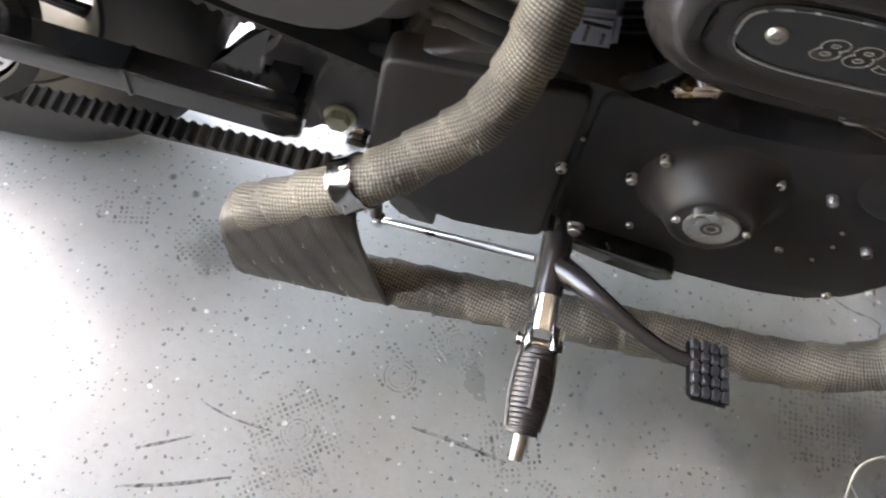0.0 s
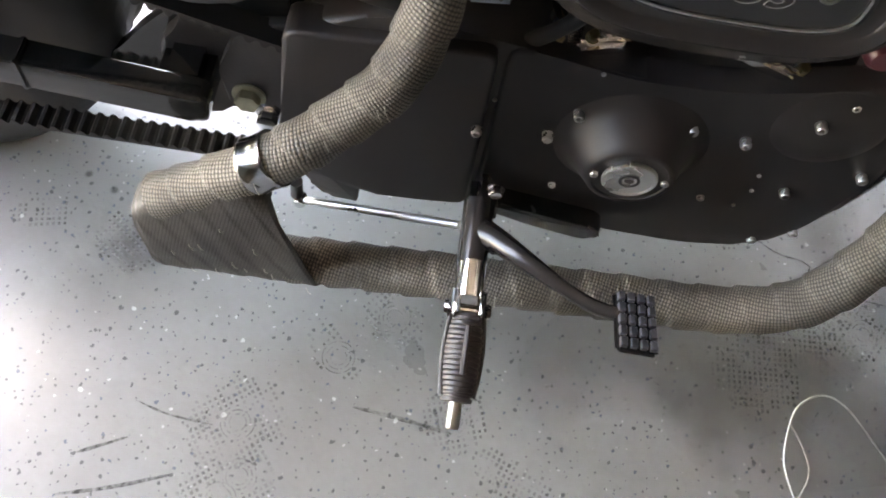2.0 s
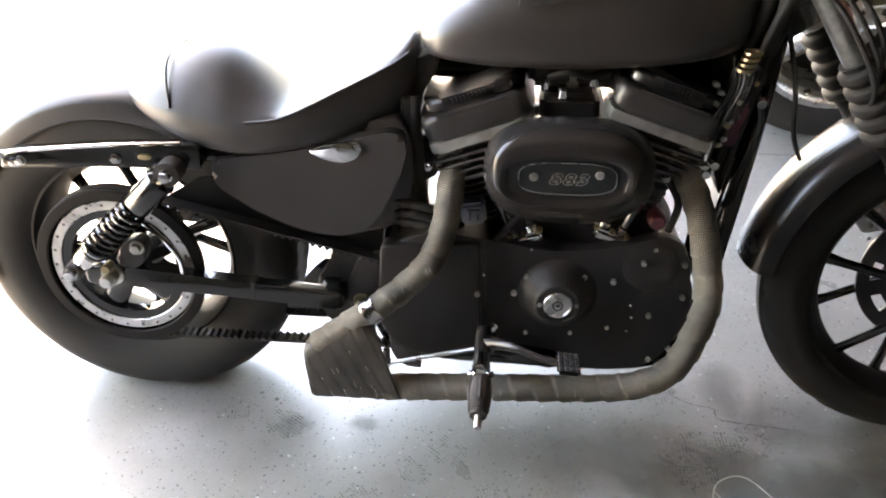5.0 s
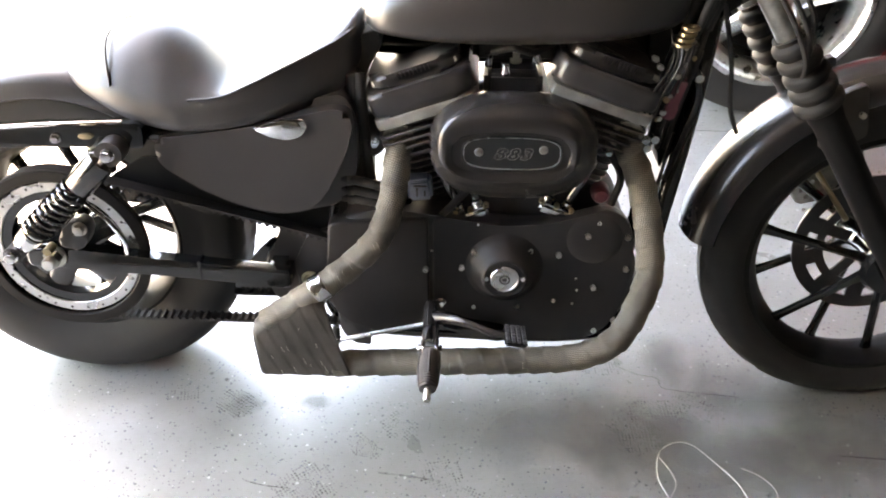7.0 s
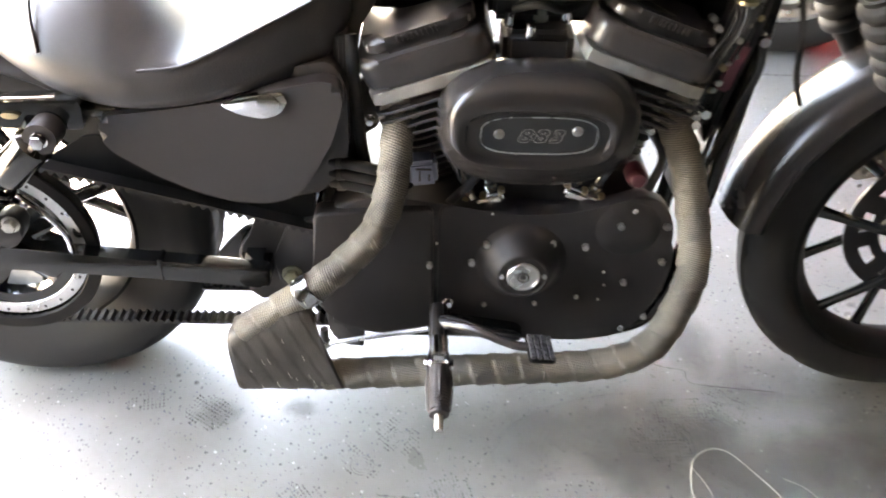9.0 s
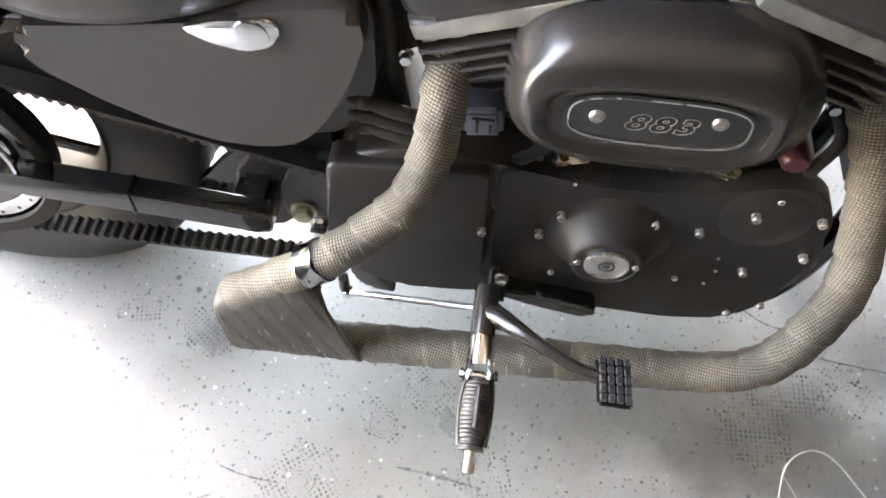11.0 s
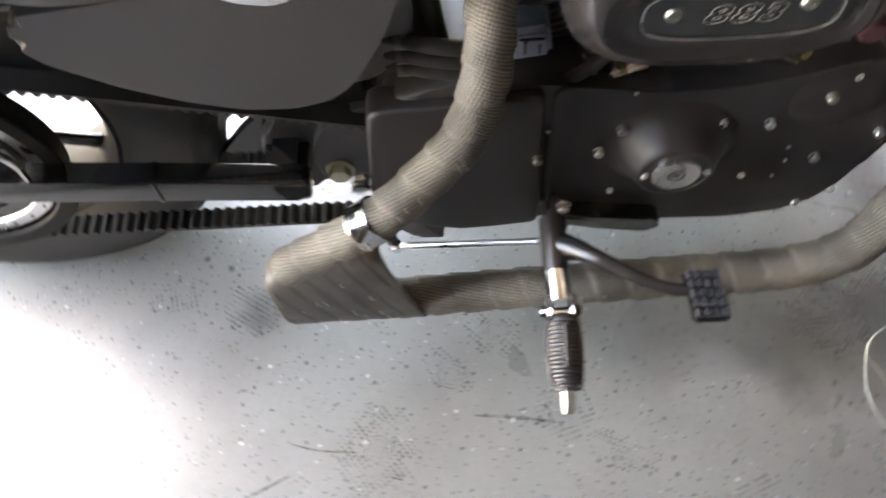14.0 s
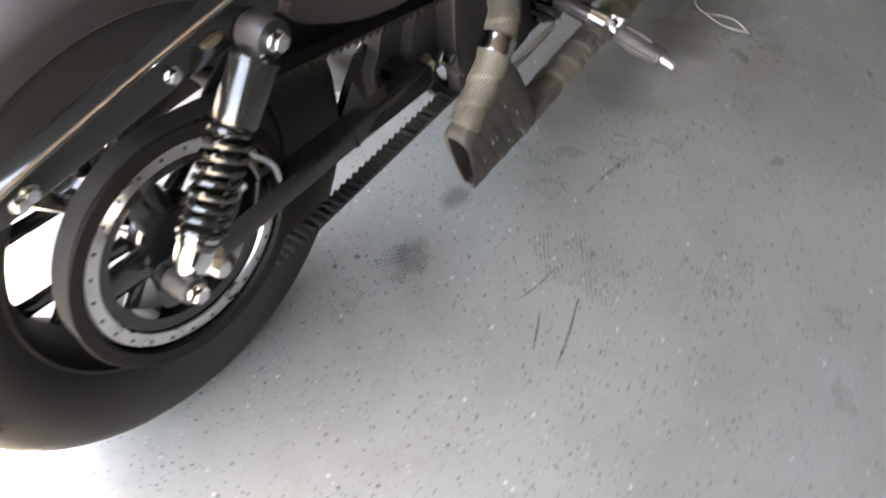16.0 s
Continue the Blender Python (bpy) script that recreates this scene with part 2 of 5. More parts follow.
def thing(name, bm, material, label, category, group="", kind="", smooth=40):
    return tagged(new(name, mesh_of(name, bm, material, smooth)), label, category, group, kind)


def rings_to_mesh(bm, rings, closed=True, cap0=True, cap1=True):
    rows = [[bm.verts.new(p) for p in ring] for ring in rings]
    n = len(rows[0])
    for a, b in zip(rows, rows[1:]):
        for k in range(n if closed else n - 1):
            bm.faces.new((a[k], a[(k + 1) % n], b[(k + 1) % n], b[k]))
    if closed and cap0:
        bm.faces.new(rows[0][::-1])
    if closed and cap1:
        bm.faces.new(rows[-1])
    return rows


def smooth_path(pts, step):
    """A Catmull-Rom line through the points, resampled evenly."""
    P = [np.array(p, float) for p in pts]
    P = [2 * P[0] - P[1]] + P + [2 * P[-1] - P[-2]]
    out = []
    for i in range(1, len(P) - 2):
        a, b, c, d = P[i - 1:i + 3]
        for s in np.linspace(0, 1, 24, endpoint=False):
            out.append(0.5 * (2 * b + (c - a) * s + (2 * a - 5 * b + 4 * c - d) * s * s + (3 * b - a - 3 * c + d) * s ** 3))
    out.append(P[-2])
    out = np.array(out)
    run = np.r_[0, np.cumsum(np.linalg.norm(np.diff(out, axis=0), axis=1))]
    t = np.linspace(0, run[-1], max(2, int(run[-1] / step) + 1))
    return np.stack([np.interp(t, run, out[:, k]) for k in range(3)], 1), t


def tube(pts, radius, n=12, step=0.01, bm=None, wrap=0.0, squash=None, cap=True):
    """A swept tube with UV along and round in metres. wrap: pitch of the overlapping turns of a wrapping."""
    bm = bm or bmesh.new()
    path, run = smooth_path(pts, step)
    tang = np.gradient(path, axis=0)
    tang /= np.linalg.norm(tang, axis=1)[:, None]
    up = np.array((0.0, 1.0, 0.02))
    rings, uvs = [], []
    for i, (p, t) in enumerate(zip(path, tang)):
        side = np.cross(t, up)
        side /= np.linalg.norm(side)
        up = np.cross(side, t)
        f = run[i] / run[-1]
        r0 = radius(f) if callable(radius) else radius
        ring, uvr = [], []
        for k in range(n + 1):
            a = 2 * math.pi * k / n
            r = r0
            if wrap:
                turn = (run[i] / wrap + a / (2 * math.pi)) % 1.0
                r += 0.003 * (turn if turn < 0.93 else (1 - turn) / 0.07 * 0.93) + 0.0007 * noise.noise(Vector(p) * 60 + Vector((a, 0, 0)))
            ring.append(p + r * (math.cos(a) * side + math.sin(a) * up))
            uvr.append((run[i], r0 * a))
        rings.append(ring[:n])
        uvs.append(uvr)
    rows = rings_to_mesh(bm, rings, cap0=cap, cap1=cap)
    uvl = bm.loops.layers.uv.verify()
    at = {v: (i, k) for i, row in enumerate(rows) for k, v in enumerate(row)}
    for f in bm.faces:
        ks = [at[l.vert] for l in f.loops if l.vert in at]
        if len(ks) != len(f.loops):
            continue
        wide = max(k for _, k in ks) - min(k for _, k in ks) > n / 2
        for l in f.loops:
            i, k = at[l.vert]
            l[uvl].uv = uvs[i][n if wide and k == 0 and len(ks) == 4 else k]
    return bm


def lathe(profile, centre, n=48, axis='Y', bm=None, close=False):
    """Spins (radius, along) pairs about the axis through the centre."""
    bm = bm or bmesh.new()
    c = np.array(centre, float)
    rings = []
    for k in range(n):
        a = 2 * math.pi * k / n
        ca, sa = math.cos(a), math.sin(a)
        ring = []
        for r, h in profile:
            q = {'Y': (r * ca, h, r * sa), 'Z': (r * ca, r * sa, h), 'X': (h, r * ca, r * sa)}[axis]
            ring.append(bm.verts.new(c + q))
        rings.append(ring)
    m = len(profile)
    for k in range(n):
        a, b = rings[k], rings[(k + 1) % n]
        for j in range(m if close else m - 1):
            bm.faces.new((a[j], a[(j + 1) % m], b[(j + 1) % m], b[j]))
    bmesh.ops.remove_doubles(bm, verts=bm.verts[:], dist=1e-6)
    return bm


def prism(outline, y0, y1, bevel=0.004, seg=2, bm=None, axis='Y'):
    """An outline in x and z, drawn out along y, with rounded edges."""
    bm2 = bmesh.new()
    put = (lambda p, h: (p[0], h, p[1])) if axis == 'Y' else (lambda p, h: (p[0], p[1], h))
    a = [bm2.verts.new(put(p, y0)) for p in outline]
    b = [bm2.verts.new(put(p, y1)) for p in outline]
    n = len(a)
    caps = [bm2.faces.new(a), bm2.faces.new(b[::-1])]
    for k in range(n):
        bm2.faces.new((a[k], b[k], b[(k + 1) % n], a[(k + 1) % n]))
    if bevel:
        edges = list({e for f in caps for e in f.edges})
        bmesh.ops.bevel(bm2, geom=edges, offset=bevel, segments=seg, affect='EDGES', profile=0.6)
    return merge(bm, bm2)


def merge(bm, other):
    if bm is None:
        return other
    me = bpy.data.meshes.new("tmp")
    other.to_mesh(me)
    other.free()
    bm.from_mesh(me)
    bpy.data.meshes.remove(me)
    return bm


def box(c, s, bevel=0.003, rot=None, bm=None, seg=2):
    bm2 = bmesh.new()
    bmesh.ops.create_cube(bm2, size=1)
    for v in bm2.verts:
        v.co = Vector((v.co.x * s[0], v.co.y * s[1], v.co.z * s[2]))
    if bevel:
        bmesh.ops.bevel(bm2, geom=bm2.edges[:], offset=bevel, segments=seg, affect='EDGES')
    bmesh.ops.transform(bm2, matrix=Matrix.Translation(c) @ (rot or Matrix()), verts=bm2.verts[:])
    return merge(bm, bm2)


def rounded(pts, r, n=4):
    """An outline with its corners rounded off."""
    out = []
    for i, p in enumerate(pts):
        p = np.array(p, float)
        a, b = np.array(pts[i - 1], float) - p, np.array(pts[(i + 1) % len(pts)], float) - p
        la, lb = np.linalg.norm(a), np.linalg.norm(b)
        d = min(r, 0.45 * la, 0.45 * lb)
        p0, p1 = p + a / la * d, p + b / lb * d
        for s in np.linspace(0, 1, n):
            out.append(tuple((1 - s) ** 2 * p0 + 2 * s * (1 - s) * p + s * s * p1))
    return out


def pill(cx, cz, hw, hh, n=10, power=2.0):
    """A superellipse or pill outline."""
    out = []
    for k in range(4 * n):
        a = 2 * math.pi * k / (4 * n)
        c, s = math.cos(a), math.sin(a)
        out.append((cx + hw * math.copysign(abs(c) ** (2 / power), c), cz + hh * math.copysign(abs(s) ** (2 / power), s)))
    return out


def dense(rows, k=5):
    """Rows of numbers, with smooth rows set between them."""
    P = [np.array(r, float) for r in rows]
    P = [2 * P[0] - P[1]] + P + [2 * P[-1] - P[-2]]
    out = []
    for i in range(1, len(P) - 2):
        a, b, c, d = P[i - 1:i + 3]
        for s in np.linspace(0, 1, k, endpoint=False):
            out.append(0.5 * (2 * b + (c - a) * s + (2 * a - 5 * b + 4 * c - d) * s * s + (3 * b - a - 3 * c + d) * s ** 3))
    return out + [P[-2]]


def along(p0, p1):
    """A pose at p0 whose z points to p1."""
    d = Vector(p1) - Vector(p0)
    return Matrix.Translation(p0) @ d.to_track_quat('Z', 'Y').to_matrix().to_4x4()




def outward(p):
    return along(p, (p[0], p[1] - 1, p[2]))


def socket_bolt_mesh(r=0.0052, h=0.0085):
    bm = bmesh.new()
    lathe([(0, 0), (r, 0), (r, h * 0.8), (r * 0.85, h), (r * 0.52, h), (r * 0.46, h * 0.45), (0, h * 0.45)], (0, 0, 0), 14, 'Z', bm)
    return mesh_of("bolt", bm, M_ALLOY)


def hex_bolt_mesh(r, h, washer=1.35, material=None):
    bm = bmesh.new()
    lathe([(0, 0), (r * washer, 0), (r * washer, h * 0.2), (0, h * 0.2)], (0, 0, 0), 20, 'Z', bm)
    o = [(r * math.cos(k * math.pi / 3), r * math.sin(k * math.pi / 3)) for k in range(6)]
    prism(o, h * 0.2, h, r * 0.12, 2, bm, axis='Z')
    return mesh_of("hex_bolt", bm, material or M_STEEL, 30)




# ---- the garage ----
ROOM = Matrix.Translation((-0.509, 0.467, 0)) @ Matrix(((DOOR_ALONG.x, -DOOR_OUT.x, 0, 0), (DOOR_ALONG.y, -DOOR_OUT.y, 0, 0), (0, 0, 1, 0), (0, 0, 0, 1)))
U0, U1, V1, CEIL = -6.2, 7.4, 8.0, 2.75
DOOR_U0, DOOR_U1, DOOR_H = -2.0, 3.0, 2.2


def room_box(name, lo, hi, material, label, category):
    bm = bmesh.new()
    c = [(a + b) / 2 for a, b in zip(lo, hi)]
    box(c, [b - a for a, b in zip(lo, hi)], 0, bm=bm)
    bmesh.ops.transform(bm, matrix=ROOM, verts=bm.verts[:])
    return thing(name, bm, material, label, category, kind="structure")


bm = bmesh.new()
corners = [ROOM @ Vector(p) for p in ((U0, -0.1, 0), (U1, -0.1, 0), (U1, V1, 0), (U0, V1, 0))]
bm.faces.new([bm.verts.new(p) for p in corners])
thing("floor", bm, M_FLOOR, "grey painted concrete garage floor with scattered paint flakes", "floor", kind="structure")
bm = bmesh.new()
bm.faces.new([bm.verts.new(ROOM @ Vector(p)) for p in ((-300, -400, -0.012), (300, -400, -0.012), (300, 60, -0.012), (-300, 60, -0.012))])
thing("ground", bm, M_DRIVE, "pale sunlit concrete driveway outside the garage", "driveway", kind="structure")
room_box("wall_door_side_1", (U0, -0.16, 0), (DOOR_U0, 0, CEIL), M_WALL, "dull off-white painted wall beside the open garage door", "wall")
room_box("wall_door_side_2", (DOOR_U1, -0.16, 0), (U1, 0, CEIL), M_WALL, "dull off-white painted wall beside the open garage door", "wall")
room_box("wall_header", (DOOR_U0, -0.16, DOOR_H), (DOOR_U1, 0, CEIL), M_WALL, "dull off-white painted header over the open garage door", "wall")
room_box("wall_side_1", (U0 - 0.15, -0.16, 0), (U0, V1 + 0.15, CEIL), M_WALL, "dull off-white painted plain garage side wall", "wall")
room_box("wall_side_2", (U1, -0.16, 0), (U1 + 0.15, V1 + 0.15, CEIL), M_WALL, "dull off-white painted plain garage side wall", "wall")
room_box("wall_back", (U0, V1, 0), (U1, V1 + 0.15, CEIL), M_WALL, "dull off-white painted plain garage back wall", "wall")
room_box("ceiling", (U0 - 0.15, -0.16, CEIL), (U1 + 0.15, V1 + 0.15, CEIL + 0.12), M_CEIL, "dull off-white painted flat garage ceiling", "ceiling")

# ---- the motorcycle ----
# Its own frame: x forward from the rear axle, y to its left, z up; it leans on its side stand, away from the path.
BIKE = Matrix.Translation((0.0, 0.14, 0.0)) @ pose(0, 0, 0, 0, 0, 2.5) @ pose(0, 0, 0, -6.0, 0, 0)
bike = new("motorcycle")
bike.matrix_world = BIKE
tagged(bike, "matte black V-twin motorcycle with wrapped exhaust leaning on its stand", "motorcycle")

REAR, FRONT = (0.0, 0.0, 0.320), (1.530, -0.04, 0.322)
BOLT = socket_bolt_mesh()
BOLT_SMALL = socket_bolt_mesh(0.004, 0.004)


def tyre_mesh(c, r_out, r_in, width, grooves, py=0.75, pr=0.62):
    """A round-section tyre with a moulded tread and rings on its sidewalls."""
    h, w = r_out - r_in, width / 2
    prof = []
    for k in range(25):
        a = math.pi * k / 24
        y = -w * math.copysign(abs(math.cos(a)) ** py, math.cos(a))
        r = r_in + h * (math.sin(a) ** pr if 0 < k < 24 else 0.0)
        prof.append((r, y if 0 < k < 24 else y * 0.8))
    for y in grooves:
        i = min(range(len(prof)), key=lambda j: abs(prof[j][1] - y))
        prof[i] = (prof[i][0] - 0.006, prof[i][1])
    prof += [(r_in - 0.006, w * 0.7), (r_in - 0.006, -w * 0.7)]
    n = 132
    bm = lathe(prof, c, n, close=True)
    for v in bm.verts:
        dx, dy, dz = v.co.x - c[0], v.co.y - c[1], v.co.z - c[2]
        r, k = math.hypot(dx, dz), round(math.atan2(dz, dx) / (2 * math.pi) * n)
        if r > r_out - 0.022 and abs(dy) > 0.35 * w and (k + round(dy / 0.012)) % 6 == 0:
            f = (r - 0.0045) / r
            v.co.x, v.co.z = c[0] + dx * f, c[2] + dz * f
    return bm


def spoke_mesh(c, a, r0, r1, w0, w1, y, depth, skew=0.0):
    d = np.array((math.cos(a), 0, math.sin(a)))
    t = np.array((-math.sin(a), 0, math.cos(a)))
    rings = []
    for f in np.linspace(0, 1, 7):
        r = r0 + (r1 - r0) * f
        w = w0 + (w1 - w0) * f + (0.006 if f in (0, 1) else 0)
        p = np.array(c) + d * r + t * skew * (1 - f) + np.array((0, y * (1 - f) + 0.2 * y * f, 0))
        h = depth * (1 - 0.35 * f)
        ring = []
        for k in range(8):
            b = 2 * math.pi * k / 8
            ring.append(p + t * (w / 2 * math.cos(b)) + np.array((0, h / 2 * math.sin(b), 0)))
        rings.append(ring)
    bm = bmesh.new()
    rings_to_mesh(bm, rings)
    return bm


def wheel(name, c, r_out, rim, width, spokes, phase, lip_material, thick=1.0):
    bm = lathe([(0.018, -0.085), (0.045, -0.085), (0.052, -0.07), (0.04, -0.05), (0.034, 0.0), (0.04, 0.05), (0.052, 0.07), (0.045, 0.085), (0.018, 0.085)], c, 40, close=True)
    hub = part(name, bm, M_GLOSS, bike)
    g = (-0.03, 0.0, 0.03) if width > 0.12 else (-0.018, 0.018)
    part("tyre", tyre_mesh(c, r_out, rim, width, g, *((0.5, 0.42) if width > 0.12 else (0.75, 0.62))), M_RUBBER, hub, "worn black rubber tyre")
    w = width * 0.36
    bm = lathe([(rim + 0.004, -w), (rim + 0.006, -w - 0.006), (rim - 0.004, -w - 0.008), (rim - 0.014, -w + 0.004), (rim - 0.022, -w * 0.5), (rim - 0.028, 0), (rim - 0.022, w * 0.5),
                (rim - 0.014, w - 0.004), (rim - 0.004, w + 0.008), (rim + 0.006, w + 0.006), (rim + 0.004, w), (rim - 0.008, w * 0.8), (rim - 0.008, -w * 0.8)], c, 96, close=True)
    part("rim", bm, lip_material, hub, "gloss black cast rim")
    for k in range(spokes):
        a = phase + 2 * math.pi * k / spokes
        part("spoke", spoke_mesh(c, a, 0.04, rim - 0.018, 0.016 * thick, 0.02 * thick, 0.055 if k % 2 else -0.045, 0.02), M_GLOSS, hub)
    return hub


rear_wheel = wheel("rear_wheel", REAR, 0.326, 0.204, 0.166, 13, -0.637, M_RIM, 1.3)
front_wheel = wheel("front_wheel", FRONT, 0.329, 0.247, 0.1, 13, 0.04, M_RIM)

# belt pulley with a bright drilled ring
bm = lathe([(0.104, -0.110), (0.122, -0.112), (0.150, -0.112), (0.150, -0.085), (0.12, -0.082), (0.104, -0.085)], REAR, 72, close=True)
lathe([(0.02, -0.108), (0.05, -0.108), (0.055, -0.095), (0.05, -0.082), (0.02, -0.082)], REAR, 36, bm=bm, close=True)
pulley = part("belt_pulley", bm, M_GLOSS, bike)
for k in range(5):
    part("pulley_spoke", spoke_mesh((REAR[0], -0.097, REAR[2]), 2 * math.pi * k / 5 + 0.5, 0.04, 0.112, 0.055, 0.046, 0.0, 0.016), M_GLOSS, pulley)
part("pulley_flange", lathe([(0.1425, -0.1215), (0.145, -0.1245), (0.163, -0.1245), (0.1645, -0.1225), (0.1425, -0.1195)], REAR, 72, close=True), M_RIM, pulley, "dull black outer flange")
bm = lathe([(0.1205, -0.1135), (0.122, -0.1165), (0.1385, -0.1165), (0.140, -0.1135)], REAR, 72, close=True)
part("pulley_ring", bm, M_ALLOY, pulley, "machined bright ring with small holes")
hole = lathe([(0, 0), (0.0026, 0), (0.0026, 0.0008), (0, 0.0008)], (0, 0, 0), 10, 'Z')
hole_me = mesh_of("ring_hole", hole, M_CASE)
for k in range(26):
    a = 2 * math.pi * k / 26
    share("ring_hole", hole_me, pulley, outward((REAR[0] + 0.132 * math.cos(a), -0.1167, REAR[2] + 0.132 * math.sin(a))))


def belt():
    """A toothed belt round both pulleys, its teeth inwards."""
    c0, r0, c1, r1 = np.array((0.0, 0.326)), 0.158, np.array((0.565, 0.254)), 0.084
    d = c1 - c0
    L = np.linalg.norm(d)
    base = math.atan2(d[1], d[0])
    off = math.acos((r0 - r1) / L)
    pts = []
    for a in np.linspace(base + off, base + 2 * math.pi - off, 70):
        pts.append((c0 + r0 * np.array((math.cos(a), math.sin(a))), np.array((math.cos(a), math.sin(a)))))
    for a in np.linspace(base - off, base + off, 24):
        pts.append((c1 + r1 * np.array((math.cos(a), math.sin(a))), np.array((math.cos(a), math.sin(a)))))
    P = np.array([p for p, _ in pts] + [pts[0][0]])
    Nn = np.array([n for _, n in pts] + [pts[0][1]])
    run = np.r_[0, np.cumsum(np.linalg.norm(np.diff(P, axis=0), axis=1))]
    count = int(run[-1] / 0.0139)
    bm = bmesh.new()
    y0, y1 = -0.121, -0.094
    rows = []
    for k in range(count * 4):
        s = run[-1] * k / (count * 4)
        p = np.array([np.interp(s, run, P[:, j]) for j in (0, 1)])
        n = np.array([np.interp(s, run, Nn[:, j]) for j in (0, 1)])
        n /= np.linalg.norm(n)
        h = 0.0055 if k % 4 in (0, 1) else 0.0
        o, i = p + n * 0.003, p - n * h
        rows.append([bm.verts.new((o[0], y0, o[1])), bm.verts.new((o[0], y1, o[1])), bm.verts.new((i[0], y1, i[1])), bm.verts.new((i[0], y0, i[1]))])
    for a, b in zip(rows, rows[1:] + rows[:1]):
        for k in range(4):
            bm.faces.new((a[k], a[(k + 1) % 4], b[(k + 1) % 4], b[k]))
    return bm


part("drive_belt", belt(), M_HOSE, bike, "toothed black rubber drive belt", 20)

# swingarm
bm = bmesh.new()
for s in (-1, 1):
    prism(rounded([(-0.06, 0.300), (-0.06, 0.338), (0.02, 0.340), (0.25, 0.318), (0.430, 0.303), (0.430, 0.266), (0.40, 0.270), (0.25, 0.284), (0.02, 0.298)], 0.012), s * 0.15, s * 0.122, 0.006, 3, bm)
box((0.40, 0, 0.275), (0.05, 0.26, 0.05), 0.01, bm=bm)
swingarm = part("swingarm", bm, M_GLOSS, bike, "gloss black rectangular swingarm")
part("weld_strap", box((0.262, -0.137, 0.301), (0.007, 0.031, 0.042), 0.002), M_GLOSS, swingarm)
share("axle_nut", hex_bolt_mesh(0.016, 0.022), swingarm, outward((-0.004, -0.15, 0.325)))
bm = lathe([(0, -0.186), (0.010, -0.186), (0.012, -0.182), (0.012, -0.15), (0, -0.15)], (-0.004, 0, 0.325), 20)
part("axle_end", bm, M_ALLOY, swingarm)
share("pivot_bolt", hex_bolt_mesh(0.0128, 0.013, 1.32, M_ZINC), swingarm, outward((0.457, -0.1045, 0.262)))
bm = prism(rounded([(0.435, 0.24), (0.43, 0.295), (0.458, 0.36), (0.522, 0.375), (0.522, 0.225), (0.49, 0.232)], 0.01), -0.104, -0.02, 0.004)
part("pivot_plate", bm, M_CASE, bike)
share("pivot_nut", hex_bolt_mesh(0.010, 0.016, 1.3, M_CHROME), swingarm, outward((0.482, -0.125, 0.268)))


guard = rounded([(0.10, 0.462), (0.17, 0.505), (0.26, 0.50), (0.36, 0.46), (0.50, 0.45), (0.50, 0.345), (0.40, 0.368), (0.25, 0.405), (0.14, 0.44)], 0.01)
part("belt_guard", prism(guard, -0.092, -0.088, 0.001, 1), M_RIM, bike, "black belt guard plate")


def shock(s):
    lo, hi = Vector((-0.053, s * 0.185, 0.354)), Vector((0.152, s * 0.172, 0.550))
    ax = (hi - lo)
    L = ax.length
    M = along(lo, hi)
    bm = lathe([(0.009, 0.02), (0.014, 0.03), (0.0235, 0.05), (0.0245, 0.055), (0.012, 0.06), (0.012, L - 0.098), (0.0225, L - 0.099), (0.0258, L - 0.094), (0.0258, L - 0.030), (0.0275, L - 0.029), (0.0275, L - 0.025), (0.021, L - 0.019), (0.012, L - 0.012)], (0, 0, 0), 28, 'Z')
    bmesh.ops.transform(bm, matrix=M, verts=bm.verts[:])
    body = part("shock_absorber", bm, M_GLOSS, bike, "dark polished coil-over rear shock absorber")
    pts = []
    for k in range(141):
        a = 2 * math.pi * 8.5 * k / 140
        z = 0.06 + (L - 0.162) * k / 140
        pts.append(M @ Vector((0.0228 * math.cos(a), 0.0228 * math.sin(a), z)))
    part("spring", tube(pts, 0.005, 8, 0.004), M_GLOSS, body, "dark glossy coil spring")
    bm = lathe([(0.012, 0.012), (0.017, 0.018), (0.021, 0.03), (0.0225, 0.066), (0.015, 0.07)], (0, 0, 0), 24, 'Z')
    bmesh.ops.transform(bm, matrix=M, verts=bm.verts[:])
    part("lower_cup", bm, M_CHROME, body, "bright metal lower shock body")
    for p, r in ((lo, 0.016), (hi, 0.0225)):
        bm = lathe([(0.006, -0.018), (r, -0.018), (r, 0.018), (0.006, 0.018)], p, 24, close=True)
        part("eye_bushing", bm, M_CASE, body)
        share("shock_bolt", hex_bolt_mesh(0.010, 0.013, 1.2, M_CHROME), body, along((p.x, p.y + s * 0.018, p.z), (p.x, p.y + s, p.z)))


shock(-1)
shock(1)


